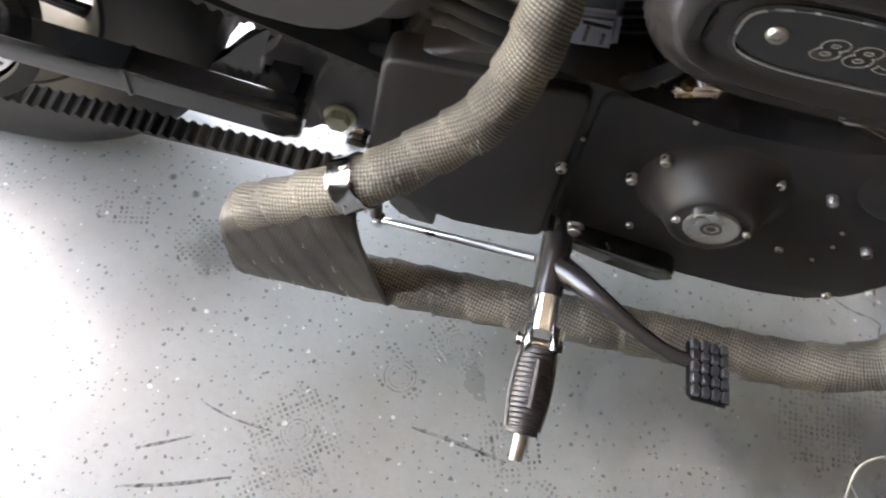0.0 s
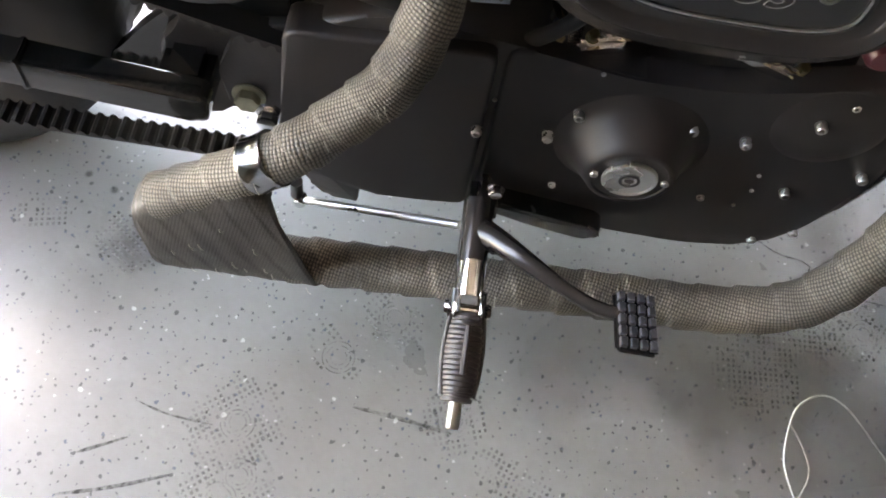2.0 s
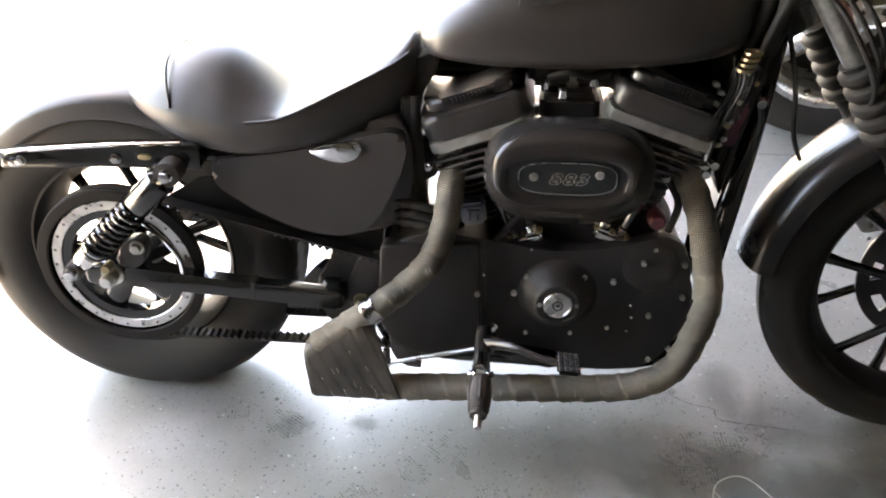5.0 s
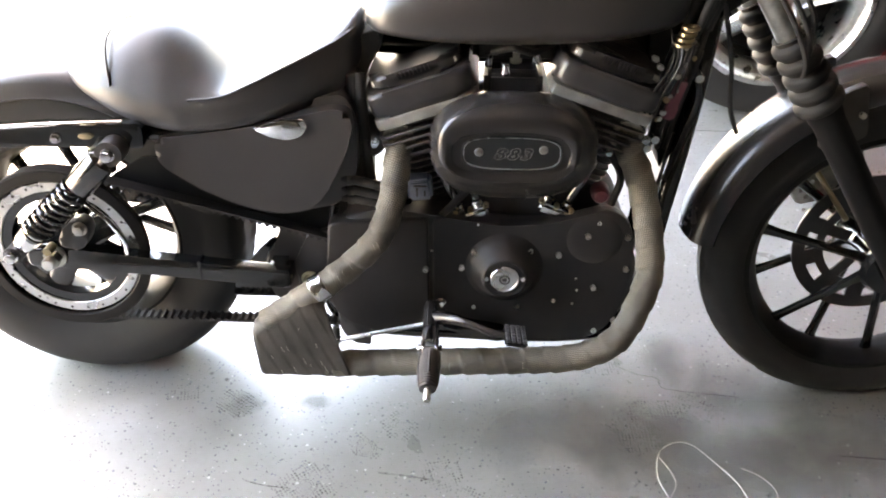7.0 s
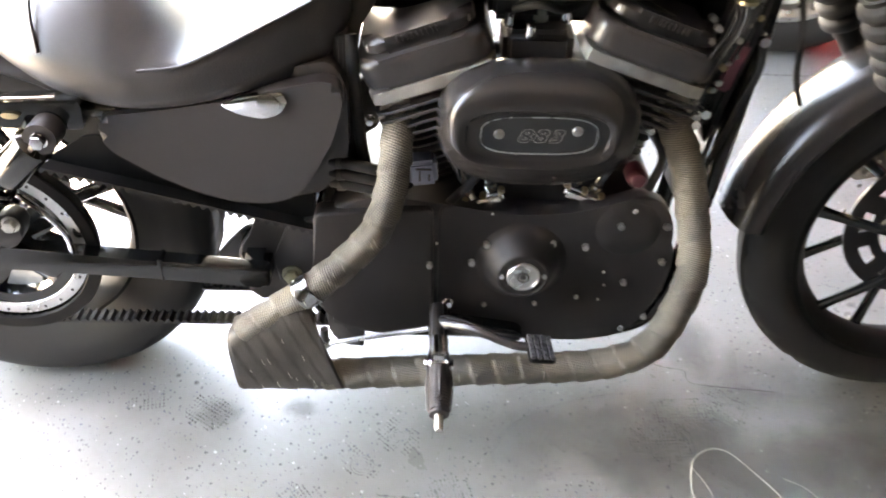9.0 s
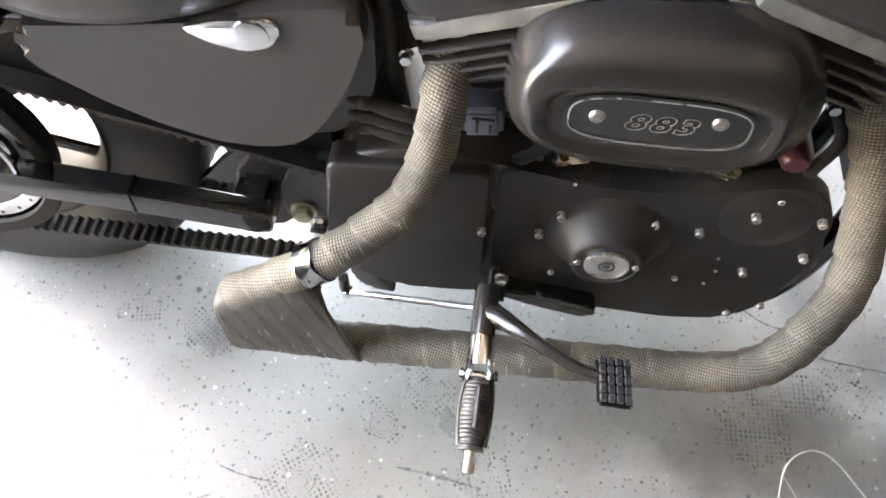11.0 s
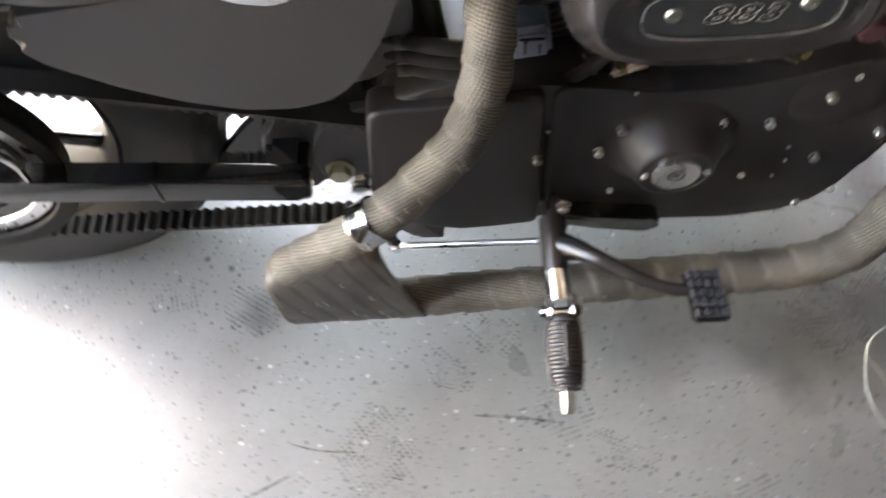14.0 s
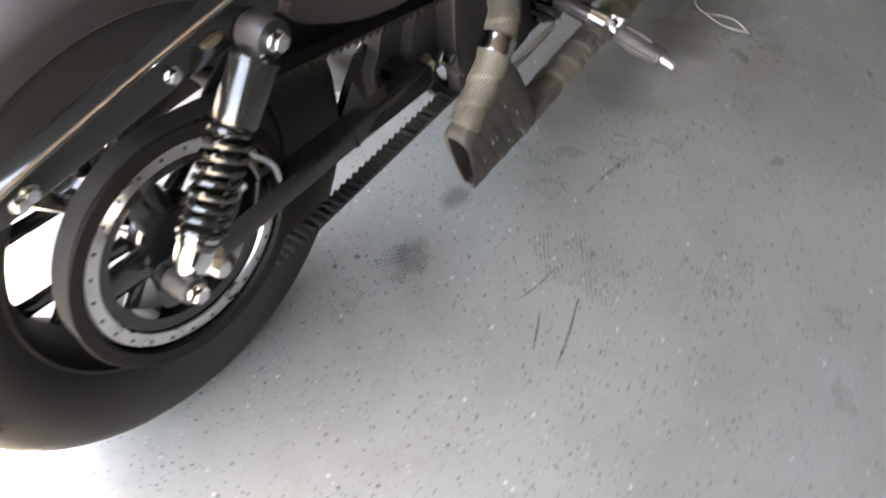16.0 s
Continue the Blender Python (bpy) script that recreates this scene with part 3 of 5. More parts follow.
def fender(name, c, r, a0, a1, width, material, taper=0.0, steps=36, drop=0.03):
    """A curved mudguard with rolled edges: an arch of crowned sections with thickness."""
    rings = []
    for k in range(steps + 1):
        a = radians(a0 + (a1 - a0) * k / steps)
        f = k / steps
        w = width / 2 * (1 - taper * abs(f - 0.5) * 2)
        d = np.array((math.cos(a), 0, math.sin(a)))
        ring = []
        prof = [(-1.0, -drop), (-1.0, -drop * 0.4), (-0.95, -0.010), (-0.8, -0.001), (-0.45, 0.007), (0, 0.010), (0.45, 0.007), (0.8, -0.001), (0.95, -0.010), (1.0, -drop * 0.4), (1.0, -drop)]
        outer = [np.array(c) + d * (r + h) + np.array((0, w * s, 0)) for s, h in prof]
        inner = [np.array(c) + d * (r + h - 0.004) + np.array((0, w * s * 0.955, 0)) for s, h in prof[::-1]]
        rings.append(outer + inner)
    bm = bmesh.new()
    rings_to_mesh(bm, rings)
    return part(name, bm, material, bike)


rear_fender = fender("rear_fender", REAR, 0.334, 24, 192, 0.18, M_DENIM, drop=0.045)
# fender strut rail with its bright edge
rail = rounded([(-0.17, 0.535), (-0.155, 0.566), (0.02, 0.582), (0.20, 0.592), (0.20, 0.545), (0.02, 0.545)], 0.01)
part("fender_strut", prism(rail, 0.118, 0.152, 0.004), M_GLOSS, bike)
bm = prism(rail, -0.152, -0.118, 0.004)
strut = part("fender_strut", bm, M_GLOSS, bike, "black fender strut with a bright upper edge")
part("strut_edge", tube([(-0.166, -0.150, 0.556), (-0.15, -0.152, 0.568), (0.02, -0.152, 0.585), (0.17, -0.152, 0.594)], 0.0035, 8, 0.01), M_CHROME, strut)
for x, z in ((-0.138, 0.550), (-0.125, 0.553), (0.050, 0.562)):
    share("strut_bolt", hex_bolt_mesh(0.0075, 0.009, 1.2, M_CHROME), strut, outward((x, -0.152, z)))
part("side_reflector", prism(pill(0.104, 0.568, 0.013, 0.005), -0.158, -0.15, 0.002), M_BRASS, strut, "small brassy fastener plate")


def seat_mesh():
    """Sections across the seat: lower edge, piping and crown, with the half width."""
    rows = [(0.026, 0.642, 0.646, 0.650, 0.012), (0.045, 0.640, 0.650, 0.662, 0.055), (0.075, 0.632, 0.652, 0.682, 0.090), (0.100, 0.622, 0.650, 0.697, 0.108), (0.134, 0.608, 0.648, 0.717, 0.125),
            (0.165, 0.596, 0.645, 0.729, 0.135), (0.200, 0.586, 0.640, 0.733, 0.142), (0.235, 0.580, 0.636, 0.728, 0.147), (0.262, 0.578, 0.630, 0.715, 0.150), (0.285, 0.578, 0.630, 0.698, 0.150),
            (0.312, 0.580, 0.634, 0.674, 0.150), (0.345, 0.584, 0.640, 0.648, 0.148), (0.390, 0.592, 0.658, 0.642, 0.141), (0.440, 0.604, 0.681, 0.676, 0.129), (0.490, 0.618, 0.703, 0.712, 0.113),
            (0.530, 0.636, 0.721, 0.742, 0.095), (0.556, 0.668, 0.735, 0.758, 0.070), (0.568, 0.69, 0.732, 0.752, 0.045)]
    rings = []
    for x, ze, zp, zt, w in dense(rows):
        right = [(w * 0.93, ze - 0.004), (w * 0.98, ze), (w, ze + 0.25 * (zp - ze)), (w * 1.005, ze + 0.55 * (zp - ze)), (w * 0.995, ze + 0.85 * (zp - ze)), (w * 0.97, zp)]
        for k in range(1, 12):
            u = 0.97 * (1 - k / 12)
            right.append((w * u, zp + (zt - zp) * (1 - (u / 0.97) ** 2.3) ** 0.85))
        left = [(-y, z) for y, z in right[::-1]]
        rings.append([(x, y, z) for y, z in right + [(0, zt)] + left])
    bm = bmesh.new()
    rings_to_mesh(bm, rings)
    return bm


seat = part("seat", seat_mesh(), M_SEAT, bike, "low black vinyl solo seat with a raised tail", 50)
for s in (-1,):
    part("seat_piping", tube([(0.285, s * 0.1465, 0.632), (0.34, s * 0.1445, 0.639), (0.39, s * 0.1375, 0.659), (0.44, s * 0.126, 0.682), (0.49, s * 0.1105, 0.704), (0.53, s * 0.093, 0.722), (0.556, s * 0.069, 0.736)], 0.0026, 8, 0.008), M_SEAT, seat)
part("seat_piping", tube([(0.150, -0.128, 0.648), (0.140, -0.10, 0.690), (0.132, -0.06, 0.713), (0.129, 0, 0.719), (0.132, 0.06, 0.713), (0.140, 0.10, 0.690), (0.150, 0.128, 0.648)], 0.0026, 8, 0.008), M_SEAT, seat)

# side cover with its bright badge
cover = rounded([(0.219, 0.561), (0.296, 0.571), (0.392, 0.587), (0.470, 0.608), (0.528, 0.621), (0.552, 0.614), (0.557, 0.585), (0.540, 0.530), (0.512, 0.474), (0.492, 0.446), (0.470, 0.430), (0.438, 0.422), (0.390, 0.424), (0.335, 0.441), (0.283, 0.466), (0.226, 0.504), (0.209, 0.530)], 0.010, 4)
side_cover = part("side_cover", prism(cover, -0.141, -0.09, 0.012, 6), M_DENIM, bike, "matte black side cover panel")
badge = [(0.386, 0.585), (0.420, 0.597), (0.472, 0.605), (0.482, 0.596), (0.479, 0.582), (0.465, 0.570), (0.445, 0.5645), (0.415, 0.570)]
badge_ob = part("cover_badge", prism(rounded(badge, 0.008), -0.1465, -0.135, 0.003, 3), M_CHROME, bike, "bright chrome teardrop latch badge")
part("badge_knob", lathe([(0, -0.1485), (0.0150, -0.1485), (0.0165, -0.1478), (0.0170, -0.1455), (0, -0.1455)], (0.454, 0, 0.5855), 32), M_CHROME, badge_ob)
bm = prism(rounded([(0.20, 0.585), (0.48, 0.625), (0.54, 0.64), (0.56, 0.60), (0.56, 0.5), (0.53, 0.43), (0.40, 0.40), (0.25, 0.47)], 0.02), -0.112, 0.12, 0.006)
oil_tank = part("oil_tank", bm, M_CASE, bike)
# what fills the space between the oil tank and the rear cylinder
bm = prism(rounded([(0.540, 0.425), (0.575, 0.430), (0.577, 0.50), (0.570, 0.58), (0.562, 0.665), (0.540, 0.665)], 0.008), -0.088, 0.02, 0.008, 3)
part("tank_shield", bm, M_CASE, oil_tank)
bm = prism(rounded([(0.562, 0.490), (0.590, 0.498), (0.603, 0.515), (0.601, 0.556), (0.594, 0.580), (0.566, 0.584)], 0.007), -0.052, -0.028, 0.006, 3)
part("seat_post_bracket", bm, M_CASE, oil_tank)
part("breather_hose", tube([(0.566, -0.082, 0.665), (0.568, -0.092, 0.62), (0.572, -0.094, 0.56), (0.576, -0.092, 0.50), (0.582, -0.085, 0.445)], 0.009, 14, 0.008), M_HOSE, oil_tank)
bm = prism(rounded([(0.372, 0.235), (0.368, 0.294), (0.388, 0.318), (0.402, 0.354), (0.408, 0.37), (0.402, 0.40), (0.402, 0.47), (0.53, 0.47), (0.53, 0.22), (0.44, 0.22), (0.41, 0.19), (0.385, 0.20)], 0.012), -0.085, 0.09, 0.005)
part("gearbox_housing", bm, M_CASE, bike)
part("swingarm_web", prism(rounded([(0.288, 0.190), (0.300, 0.236), (0.322, 0.258), (0.343, 0.286), (0.374, 0.318), (0.412, 0.338), (0.412, 0.190)], 0.010), -0.064, -0.050, 0.004, 3), M_GLOSS, bike)


def tank_mesh():
    rows = [(0.575, 0.735, 0.77, 0.05), (0.60, 0.725, 0.80, 0.085), (0.65, 0.718, 0.835, 0.105), (0.72, 0.714, 0.87, 0.12), (0.82, 0.714, 0.895, 0.13), (0.92, 0.718, 0.905, 0.13), (1.02, 0.728, 0.90, 0.118), (1.09, 0.745, 0.885, 0.09), (1.12, 0.775, 0.865, 0.05)]
    rings = []
    for x, zb, zt, w in dense(rows):
        ring = []
        for k in range(44):
            a = 2 * math.pi * k / 44
            c, s = math.cos(a), math.sin(a)
            y = w * math.copysign(abs(c) ** 0.7, c)
            zc = zb + (zt - zb) * 0.35
            z = zc + (zt - zc) * abs(s) ** 0.85 if s > 0 else zc - (zc - zb) * abs(s) ** 0.5
            ring.append((x, y, z))
        rings.append(ring)
    bm = bmesh.new()
    rings_to_mesh(bm, rings)
    return bm


tank = part("fuel_tank", tank_mesh(), M_DENIM, bike, "matte black peanut fuel tank", 60)
part("tank_badge", prism(rounded([(0.735, 0.827), (0.738, 0.844), (0.962, 0.874), (0.960, 0.857)], 0.004), -0.1305, -0.118, 0.001), M_BADGE, tank, "grey raised bar badge")

# frame
FR = M_GLOSS
bm = tube([(0.50, 0, 0.70), (0.70, 0, 0.695), (1.0, 0, 0.74), (1.16, 0, 0.80)], 0.02, 14)
for s in (-1, 1):
    tube([(1.165, 0.01 * s, 0.76), (1.14, 0.05 * s, 0.60), (1.11, 0.075 * s, 0.42), (1.08, 0.08 * s, 0.22), (1.0, 0.085 * s, 0.145), (0.75, 0.09 * s, 0.14), (0.52, 0.082 * s, 0.16), (0.49, 0.072 * s, 0.3), (0.52, 0.072 * s, 0.5), (0.5, 0.06 * s, 0.68)], 0.0165, 14, 0.012, bm)
    tube([(0.5, 0.08 * s, 0.56), (0.3, 0.11 * s, 0.56), (0.1, 0.115 * s, 0.56)], 0.013, 12, 0.02, bm)
part("frame", bm, FR, bike, "gloss black tubular steel frame")

# ---- engine ----
case = rounded([(0.52, 0.20), (0.515, 0.40), (0.60, 0.43), (0.74, 0.41), (0.83, 0.398), (0.95, 0.402), (1.035, 0.41), (1.068, 0.33), (1.056, 0.225), (1.0, 0.17), (0.70, 0.165), (0.58, 0.175)], 0.03)
engine = part("engine", prism(case, -0.125, 0.125, 0.01, 3), M_CASE, bike, "black air-cooled V-twin engine")


def cylinder(tilt, cx, cz):
    """Cylinder barrel, head and rocker box, leaning by tilt degrees; the head's band is centred at cx, cz."""
    M = Matrix.Translation((cx, 0, cz)) @ pose(0, 0, 0, 0, tilt, 0) @ Matrix.Translation((0, 0, -0.344))

    def up(bm):
        bmesh.ops.transform(bm, matrix=M, verts=bm.verts[:])
        return bm

    bm = lathe([(0, 0.10), (0.055, 0.10), (0.055, 0.27), (0, 0.27)], (0, 0, 0), 32, 'Z')
    barrel = part("cylinder", up(bm), M_CASE, engine, "black finned cylinder")
    for k in range(9):
        z = 0.155 + 0.0125 * k
        w = 0.066 + 0.012 * min(1, k / 4)
        part("fin", up(prism(rounded([(-w, -w), (w, -w), (w, w), (-w, w)], 0.03, 4), z, z + 0.0042, 0.0008, 1, axis='Z')), M_SATIN, barrel)
    head = part("cylinder_head", up(prism(rounded([(-0.08, -0.10), (0.08, -0.10), (0.08, 0.10), (-0.08, 0.10)], 0.02), 0.268, 0.335, 0.004, axis='Z')), M_SATIN, engine)
    for k in range(4):
        z = 0.276 + 0.0135 * k
        part("fin", up(prism(rounded([(-0.094, -0.122), (0.094, -0.122), (0.094, 0.122), (-0.094, 0.122)], 0.02, 3), z, z + 0.0045, 0.0008, 1, axis='Z')), M_SATIN, head)
    part("head_band", up(prism(rounded([(-0.092, -0.122), (0.092, -0.122), (0.092, 0.122), (-0.092, 0.122)], 0.02, 3), 0.333, 0.352, 0.003, axis='Z')), M_BAND, head, "bare metal edge of the cylinder head")
    rocker = part("rocker_box", up(prism(rounded([(-0.094, -0.120), (0.094, -0.120), (0.094, 0.120), (-0.094, 0.120)], 0.034, 7), 0.3525, 0.397, 0.014, 5, axis='Z')), M_SATIN, engine, "smooth black rocker box cover")
    part("rocker_lid", up(prism(rounded([(-0.080, -0.106), (0.080, -0.106), (0.080, 0.106), (-0.080, 0.106)], 0.035, 7), 0.3955, 0.421, 0.019, 6, axis='Z')), M_SATIN, rocker)
    for x in (-0.070, 0.070):
        for y in (-0.092, 0.0, 0.092):
            share("rocker_bolt", BOLT, rocker, M @ Matrix.Translation((x, y, 0.405)))
    for k in range(9):
        part("cooling_rib", up(box((-0.028 + 0.0070 * k, -0.096, 0.413), (0.0028, 0.030, 0.010), 0.001)), M_SATIN, rocker)
    return barrel


cylinder(-19, 0.679, 0.611)
cylinder(19, 0.975, 0.630)
part("intake_manifold", tube([(0.70, -0.01, 0.585), (0.76, -0.02, 0.60), (0.826, -0.03, 0.605), (0.89, -0.02, 0.60), (0.95, -0.01, 0.585)], 0.034, 20), M_CASE, engine)
part("throttle_body", box((0.826, -0.045, 0.625), (0.10, 0.09, 0.10), 0.012, seg=3), M_CASE, engine)
for x, y, z in ((0.785, -0.07, 0.690), (0.865, -0.06, 0.694), (0.812, -0.095, 0.684)):
    part("fuel_fitting", lathe([(0, -0.014), (0.007, -0.014), (0.009, -0.009), (0.006, 0.0), (0.009, 0.008), (0, 0.01)], (x, y, z), 14, 'Z'), M_CHROME, engine)
part("fuel_line", tube([(0.79, -0.07, 0.70), (0.82, -0.09, 0.715), (0.86, -0.08, 0.705), (0.90, -0.06, 0.72)], 0.006, 10), M_HOSE, engine)

# ignition coil under the tank, gusset at the steering neck and regulator between the downtubes
coil = part("ignition_coil", box((0.83, 0.0, 0.705), (0.15, 0.11, 0.06), 0.012, seg=3), M_CASE, engine)
part("coil_clamp", box((0.83, 0.0, 0.705), (0.02, 0.114, 0.064), 0.004), M_STEEL, coil)
part("neck_gusset", prism(rounded([(1.045, 0.83), (1.16, 0.83), (1.166, 0.775), (1.163, 0.72), (1.157, 0.634), (1.134, 0.49), (1.10, 0.48), (1.07, 0.60), (1.055, 0.71)], 0.012), -0.045, 0.045, 0.006), M_RIM, bike, "dull black steering neck gusset with wiring")
regulator = part("regulator", box((1.112, 0.0, 0.46), (0.03, 0.12, 0.20), 0.006, pose(0, 0, 0, 0, 10, 0)), M_CASE, bike, "black finned regulator between the downtubes")
for k in range(7):
    part("fin", box((1.130, -0.045 + 0.015 * k, 0.462), (0.016, 0.004, 0.18), 0.001, pose(0, 0, 0, 0, 10, 0)), M_CASE, regulator)

part("tank_mount", prism(rounded([(0.962, 0.745), (1.09, 0.765), (1.094, 0.665), (1.062, 0.678), (0.985, 0.702)], 0.008), 0.0, 0.04, 0.004), M_CASE, bike)
part("tappet_deck", prism(rounded([(0.73, 0.38), (0.735, 0.43), (0.77, 0.50), (0.88, 0.50), (0.93, 0.455), (0.99, 0.46), (1.0, 0.38)], 0.012), -0.082, 0.10, 0.005), M_CASE, engine)
part("head_bracket", prism(rounded([(1.00, 0.50), (0.99, 0.53), (1.01, 0.56), (1.05, 0.56), (1.06, 0.53), (1.04, 0.50)], 0.012), -0.05, 0.05, 0.005), M_CASE, engine)

part("battery_strap_box", prism(rounded([(0.52, 0.585), (0.565, 0.585), (0.575, 0.66), (0.600, 0.70), (0.60, 0.735), (0.555, 0.715)], 0.01), -0.05, 0.05, 0.005), M_CASE, bike)

# sprocket cover and gearcase cover on the right side
spro = rounded([(0.503, 0.402), (0.684, 0.415), (0.688, 0.172), (0.622, 0.169), (0.577, 0.166), (0.530, 0.192), (0.500, 0.224), (0.494, 0.262)], 0.014)
sprocket_cover = part("sprocket_cover", prism(spro, -0.138, -0.10, 0.005, 3), M_WRINKLE, bike, "black textured sprocket cover")
gear = rounded([(0.6915, 0.418), (0.735, 0.412), (0.80, 0.400), (0.86, 0.402), (0.90, 0.406), (0.96, 0.424), (1.005, 0.438), (1.036, 0.424), (1.056, 0.385), (1.058, 0.30), (1.042, 0.215), (1.006, 0.163), (0.93, 0.148), (0.83, 0.152), (0.6935, 0.176)], 0.02, 4)
gearcase = part("gearcase_cover", prism(gear, -0.128, -0.10, 0.006, 3), M_WRINKLE, bike, "black textured gearcase cover with bright bolts")
bm = lathe([(0.074, -0.1272), (0.066, -0.1305), (0.058, -0.138), (0.048, -0.154), (0.0435, -0.1615), (0.0405, -0.1672), (0.038, -0.1686), (0.0355, -0.1686), (0.0345, -0.1672), (0, -0.1672)], (0.8247, 0, 0.3125), 56)
part("timer_dome", bm, M_WRINKLE, gearcase, "domed black timer cover")
bm = lathe([(0.0, -0.1702), (0.0215, -0.1702), (0.0222, -0.1710), (0.0245, -0.1710), (0.0256, -0.1698), (0.0256, -0.167), (0, -0.167)], (0.8247, 0, 0.3125), 48)
timer = part("timer_plate", bm, M_ALLOY, gearcase, "round brushed metal plate")
bm = lathe([(0.0070, -0.1700), (0.0070, -0.1709), (0.0098, -0.1709), (0.0098, -0.1700)], (0.8247, 0, 0.3125), 28, close=True)
prism(pill(0.8247, 0.3125, 0.0048, 0.0034), -0.1709, -0.170, 0.0003, 1, bm)
part("plate_emblem", bm, M_CASE, timer)
for dx in (-0.033, 0.033):
    share("bolt", BOLT_SMALL, gearcase, outward((0.8247 + dx, -0.1660, 0.3125 + dx * 0.02)))
bm = lathe([(0.052, -0.1272), (0.046, -0.1300), (0.03, -0.1315), (0, -0.1318)], (0.985, 0, 0.378), 40)
part("cam_boss", bm, M_WRINKLE, gearcase, "low round boss on the cover")
share("bolt", BOLT, sprocket_cover, outward((0.6800, -0.137, 0.3117)))
# cap screws round the cover, as (x, z, how far their seats stand proud)
for x, z, rise in ((0.746, 0.3150, 0.006), (0.7678, 0.3470, 0.001), (0.8705, 0.3520, 0.001), (0.9225, 0.3450, 0.001), (0.9716, 0.3870, 0.004), (1.0015, 0.1770, -0.004), (1.036, 0.2030, -0.004), (0.9916, 0.2760, 0.0), (1.047, 0.3180, 0.0), (1.043, 0.3850, 0.0)):
    share("bolt", BOLT, gearcase, outward((x, -0.1275 - rise, z)))
for x, z in ((0.9196, 0.2430), (0.7704, 0.2240), (0.853, 0.228), (0.990, 0.412)):
    share("bolt", BOLT_SMALL, gearcase, outward((x, -0.1275, z)))
bm = lathe([(0, 0), (0.0022, 0), (0.0022, 0.0016), (0.0014, 0.0024), (0, 0.0024)], (0, 0, 0), 10, 'Z')
dowel_me = mesh_of("dowel_pin", bm, M_ALLOY)
for x, z in ((0.6905, 0.345), (0.7745, 0.402), (0.962, 0.268), (0.958, 0.294), (0.956, 0.238), (1.012, 0.400)):
    share("dowel_pin", dowel_me, gearcase, outward((x, -0.1275, z)))


# ---- air cleaner ----
def shell(cx, cz, rows, n=14, caps=True):
    """A cushion-shaped cover: rings of (y, half width, half height, power, shift of x and z)."""
    rings = []
    for y, hw, hh, pw, dx, dz in rows:
        rings.append([(x, y, z) for x, z in pill(cx + dx, cz + dz, hw, hh, n, pw)])
    bm = bmesh.new()
    rings_to_mesh(bm, rings, cap0=caps, cap1=caps)
    return bm


AX, AZ = 0.826, 0.585
bm = shell(0.829, 0.557, dense([(-0.090, 0.125, 0.078, 2.5, 0, 0), (-0.100, 0.138, 0.087, 2.5, 0, 0), (-0.115, 0.143, 0.094, 2.5, 0, 0), (-0.132, 0.143, 0.094, 2.5, 0, 0), (-0.1497, 0.140, 0.090, 2.5, 0, 0.001), (-0.1643, 0.132, 0.080, 2.6, -0.003, 0.006),
                            (-0.1760, 0.1225, 0.0665, 2.8, -0.006, 0.0125), (-0.1825, 0.1165, 0.0595, 2.9, -0.007, 0.0125), (-0.1856, 0.1115, 0.0525, 3.0, -0.0068, 0.0095), (-0.1866, 0.108, 0.0475, 3.0, -0.0065, 0.0065), (-0.1858, 0.1045, 0.0425, 3.0, -0.006, 0.0050), (-0.1835, 0.098, 0.0385, 3.0, -0.0055, 0.0060), (-0.1818, 0.091, 0.035, 3.0, -0.005, 0.0085), (-0.1815, 0.03, 0.012, 2.2, -0.004, 0.0085)], 3), 20)
air = part("air_cleaner", bm, M_COVER, bike, "satin black oval air cleaner cover", 60)
bm = shell(AX - 0.001, AZ - 0.0185, [(-0.1775, 0.083, 0.0315, 3.2, 0, 0), (-0.1839, 0.083, 0.0315, 3.2, 0, 0), (-0.1839, 0.0805, 0.029, 3.2, 0, 0), (-0.1826, 0.0795, 0.028, 3.2, 0, 0), (-0.1826, 0.02, 0.01, 2.2, 0, 0)])
insert = part("cover_insert", bm, M_GLOSS, air, "gloss black oval insert with a fine silver border")
bm = shell(AX - 0.001, AZ - 0.0185, [(-0.1840, 0.0800, 0.0285, 3.2, 0, 0), (-0.1845, 0.0800, 0.0285, 3.2, 0, 0), (-0.1845, 0.0788, 0.0273, 3.2, 0, 0), (-0.1828, 0.0788, 0.0273, 3.2, 0, 0)], caps=False)
part("insert_border", bm, M_ALLOY, insert)
screw = lathe([(0, 0), (0.0074, 0), (0.0074, 0.001), (0.006, 0.003), (0.0032, 0.0036), (0.003, 0.0018), (0, 0.0018)], (0, 0, 0), 20, 'Z')
screw_me = mesh_of("cover_screw", screw, M_STEEL)
for x, z in ((0.7707, 0.5680), (0.8766, 0.5740)):
    share("cover_screw", screw_me, air, outward((x, -0.1826, z)))


def outline_text(body, size, place, turn, material, parent, name, label):
    cu = bpy.data.curves.new(name, 'FONT')
    cu.body, cu.size, cu.align_x, cu.align_y = body, size, 'CENTER', 'CENTER'
    cu.shear, cu.space_character = 0.3, 1.25
    cu.fill_mode, cu.bevel_depth, cu.bevel_resolution = 'NONE', 0.00028, 1
    cu.offset = 0.001
    tmp = bpy.data.objects.new(name, cu)
    scene.collection.objects.link(tmp)
    me = bpy.data.meshes.new_from_object(tmp.evaluated_get(bpy.context.evaluated_depsgraph_get()))
    bpy.data.objects.remove(tmp)
    me.materials.clear()
    me.materials.append(material)
    ob = share(name, me, parent, Matrix.Translation(place) @ turn)
    return tagged(ob, label)


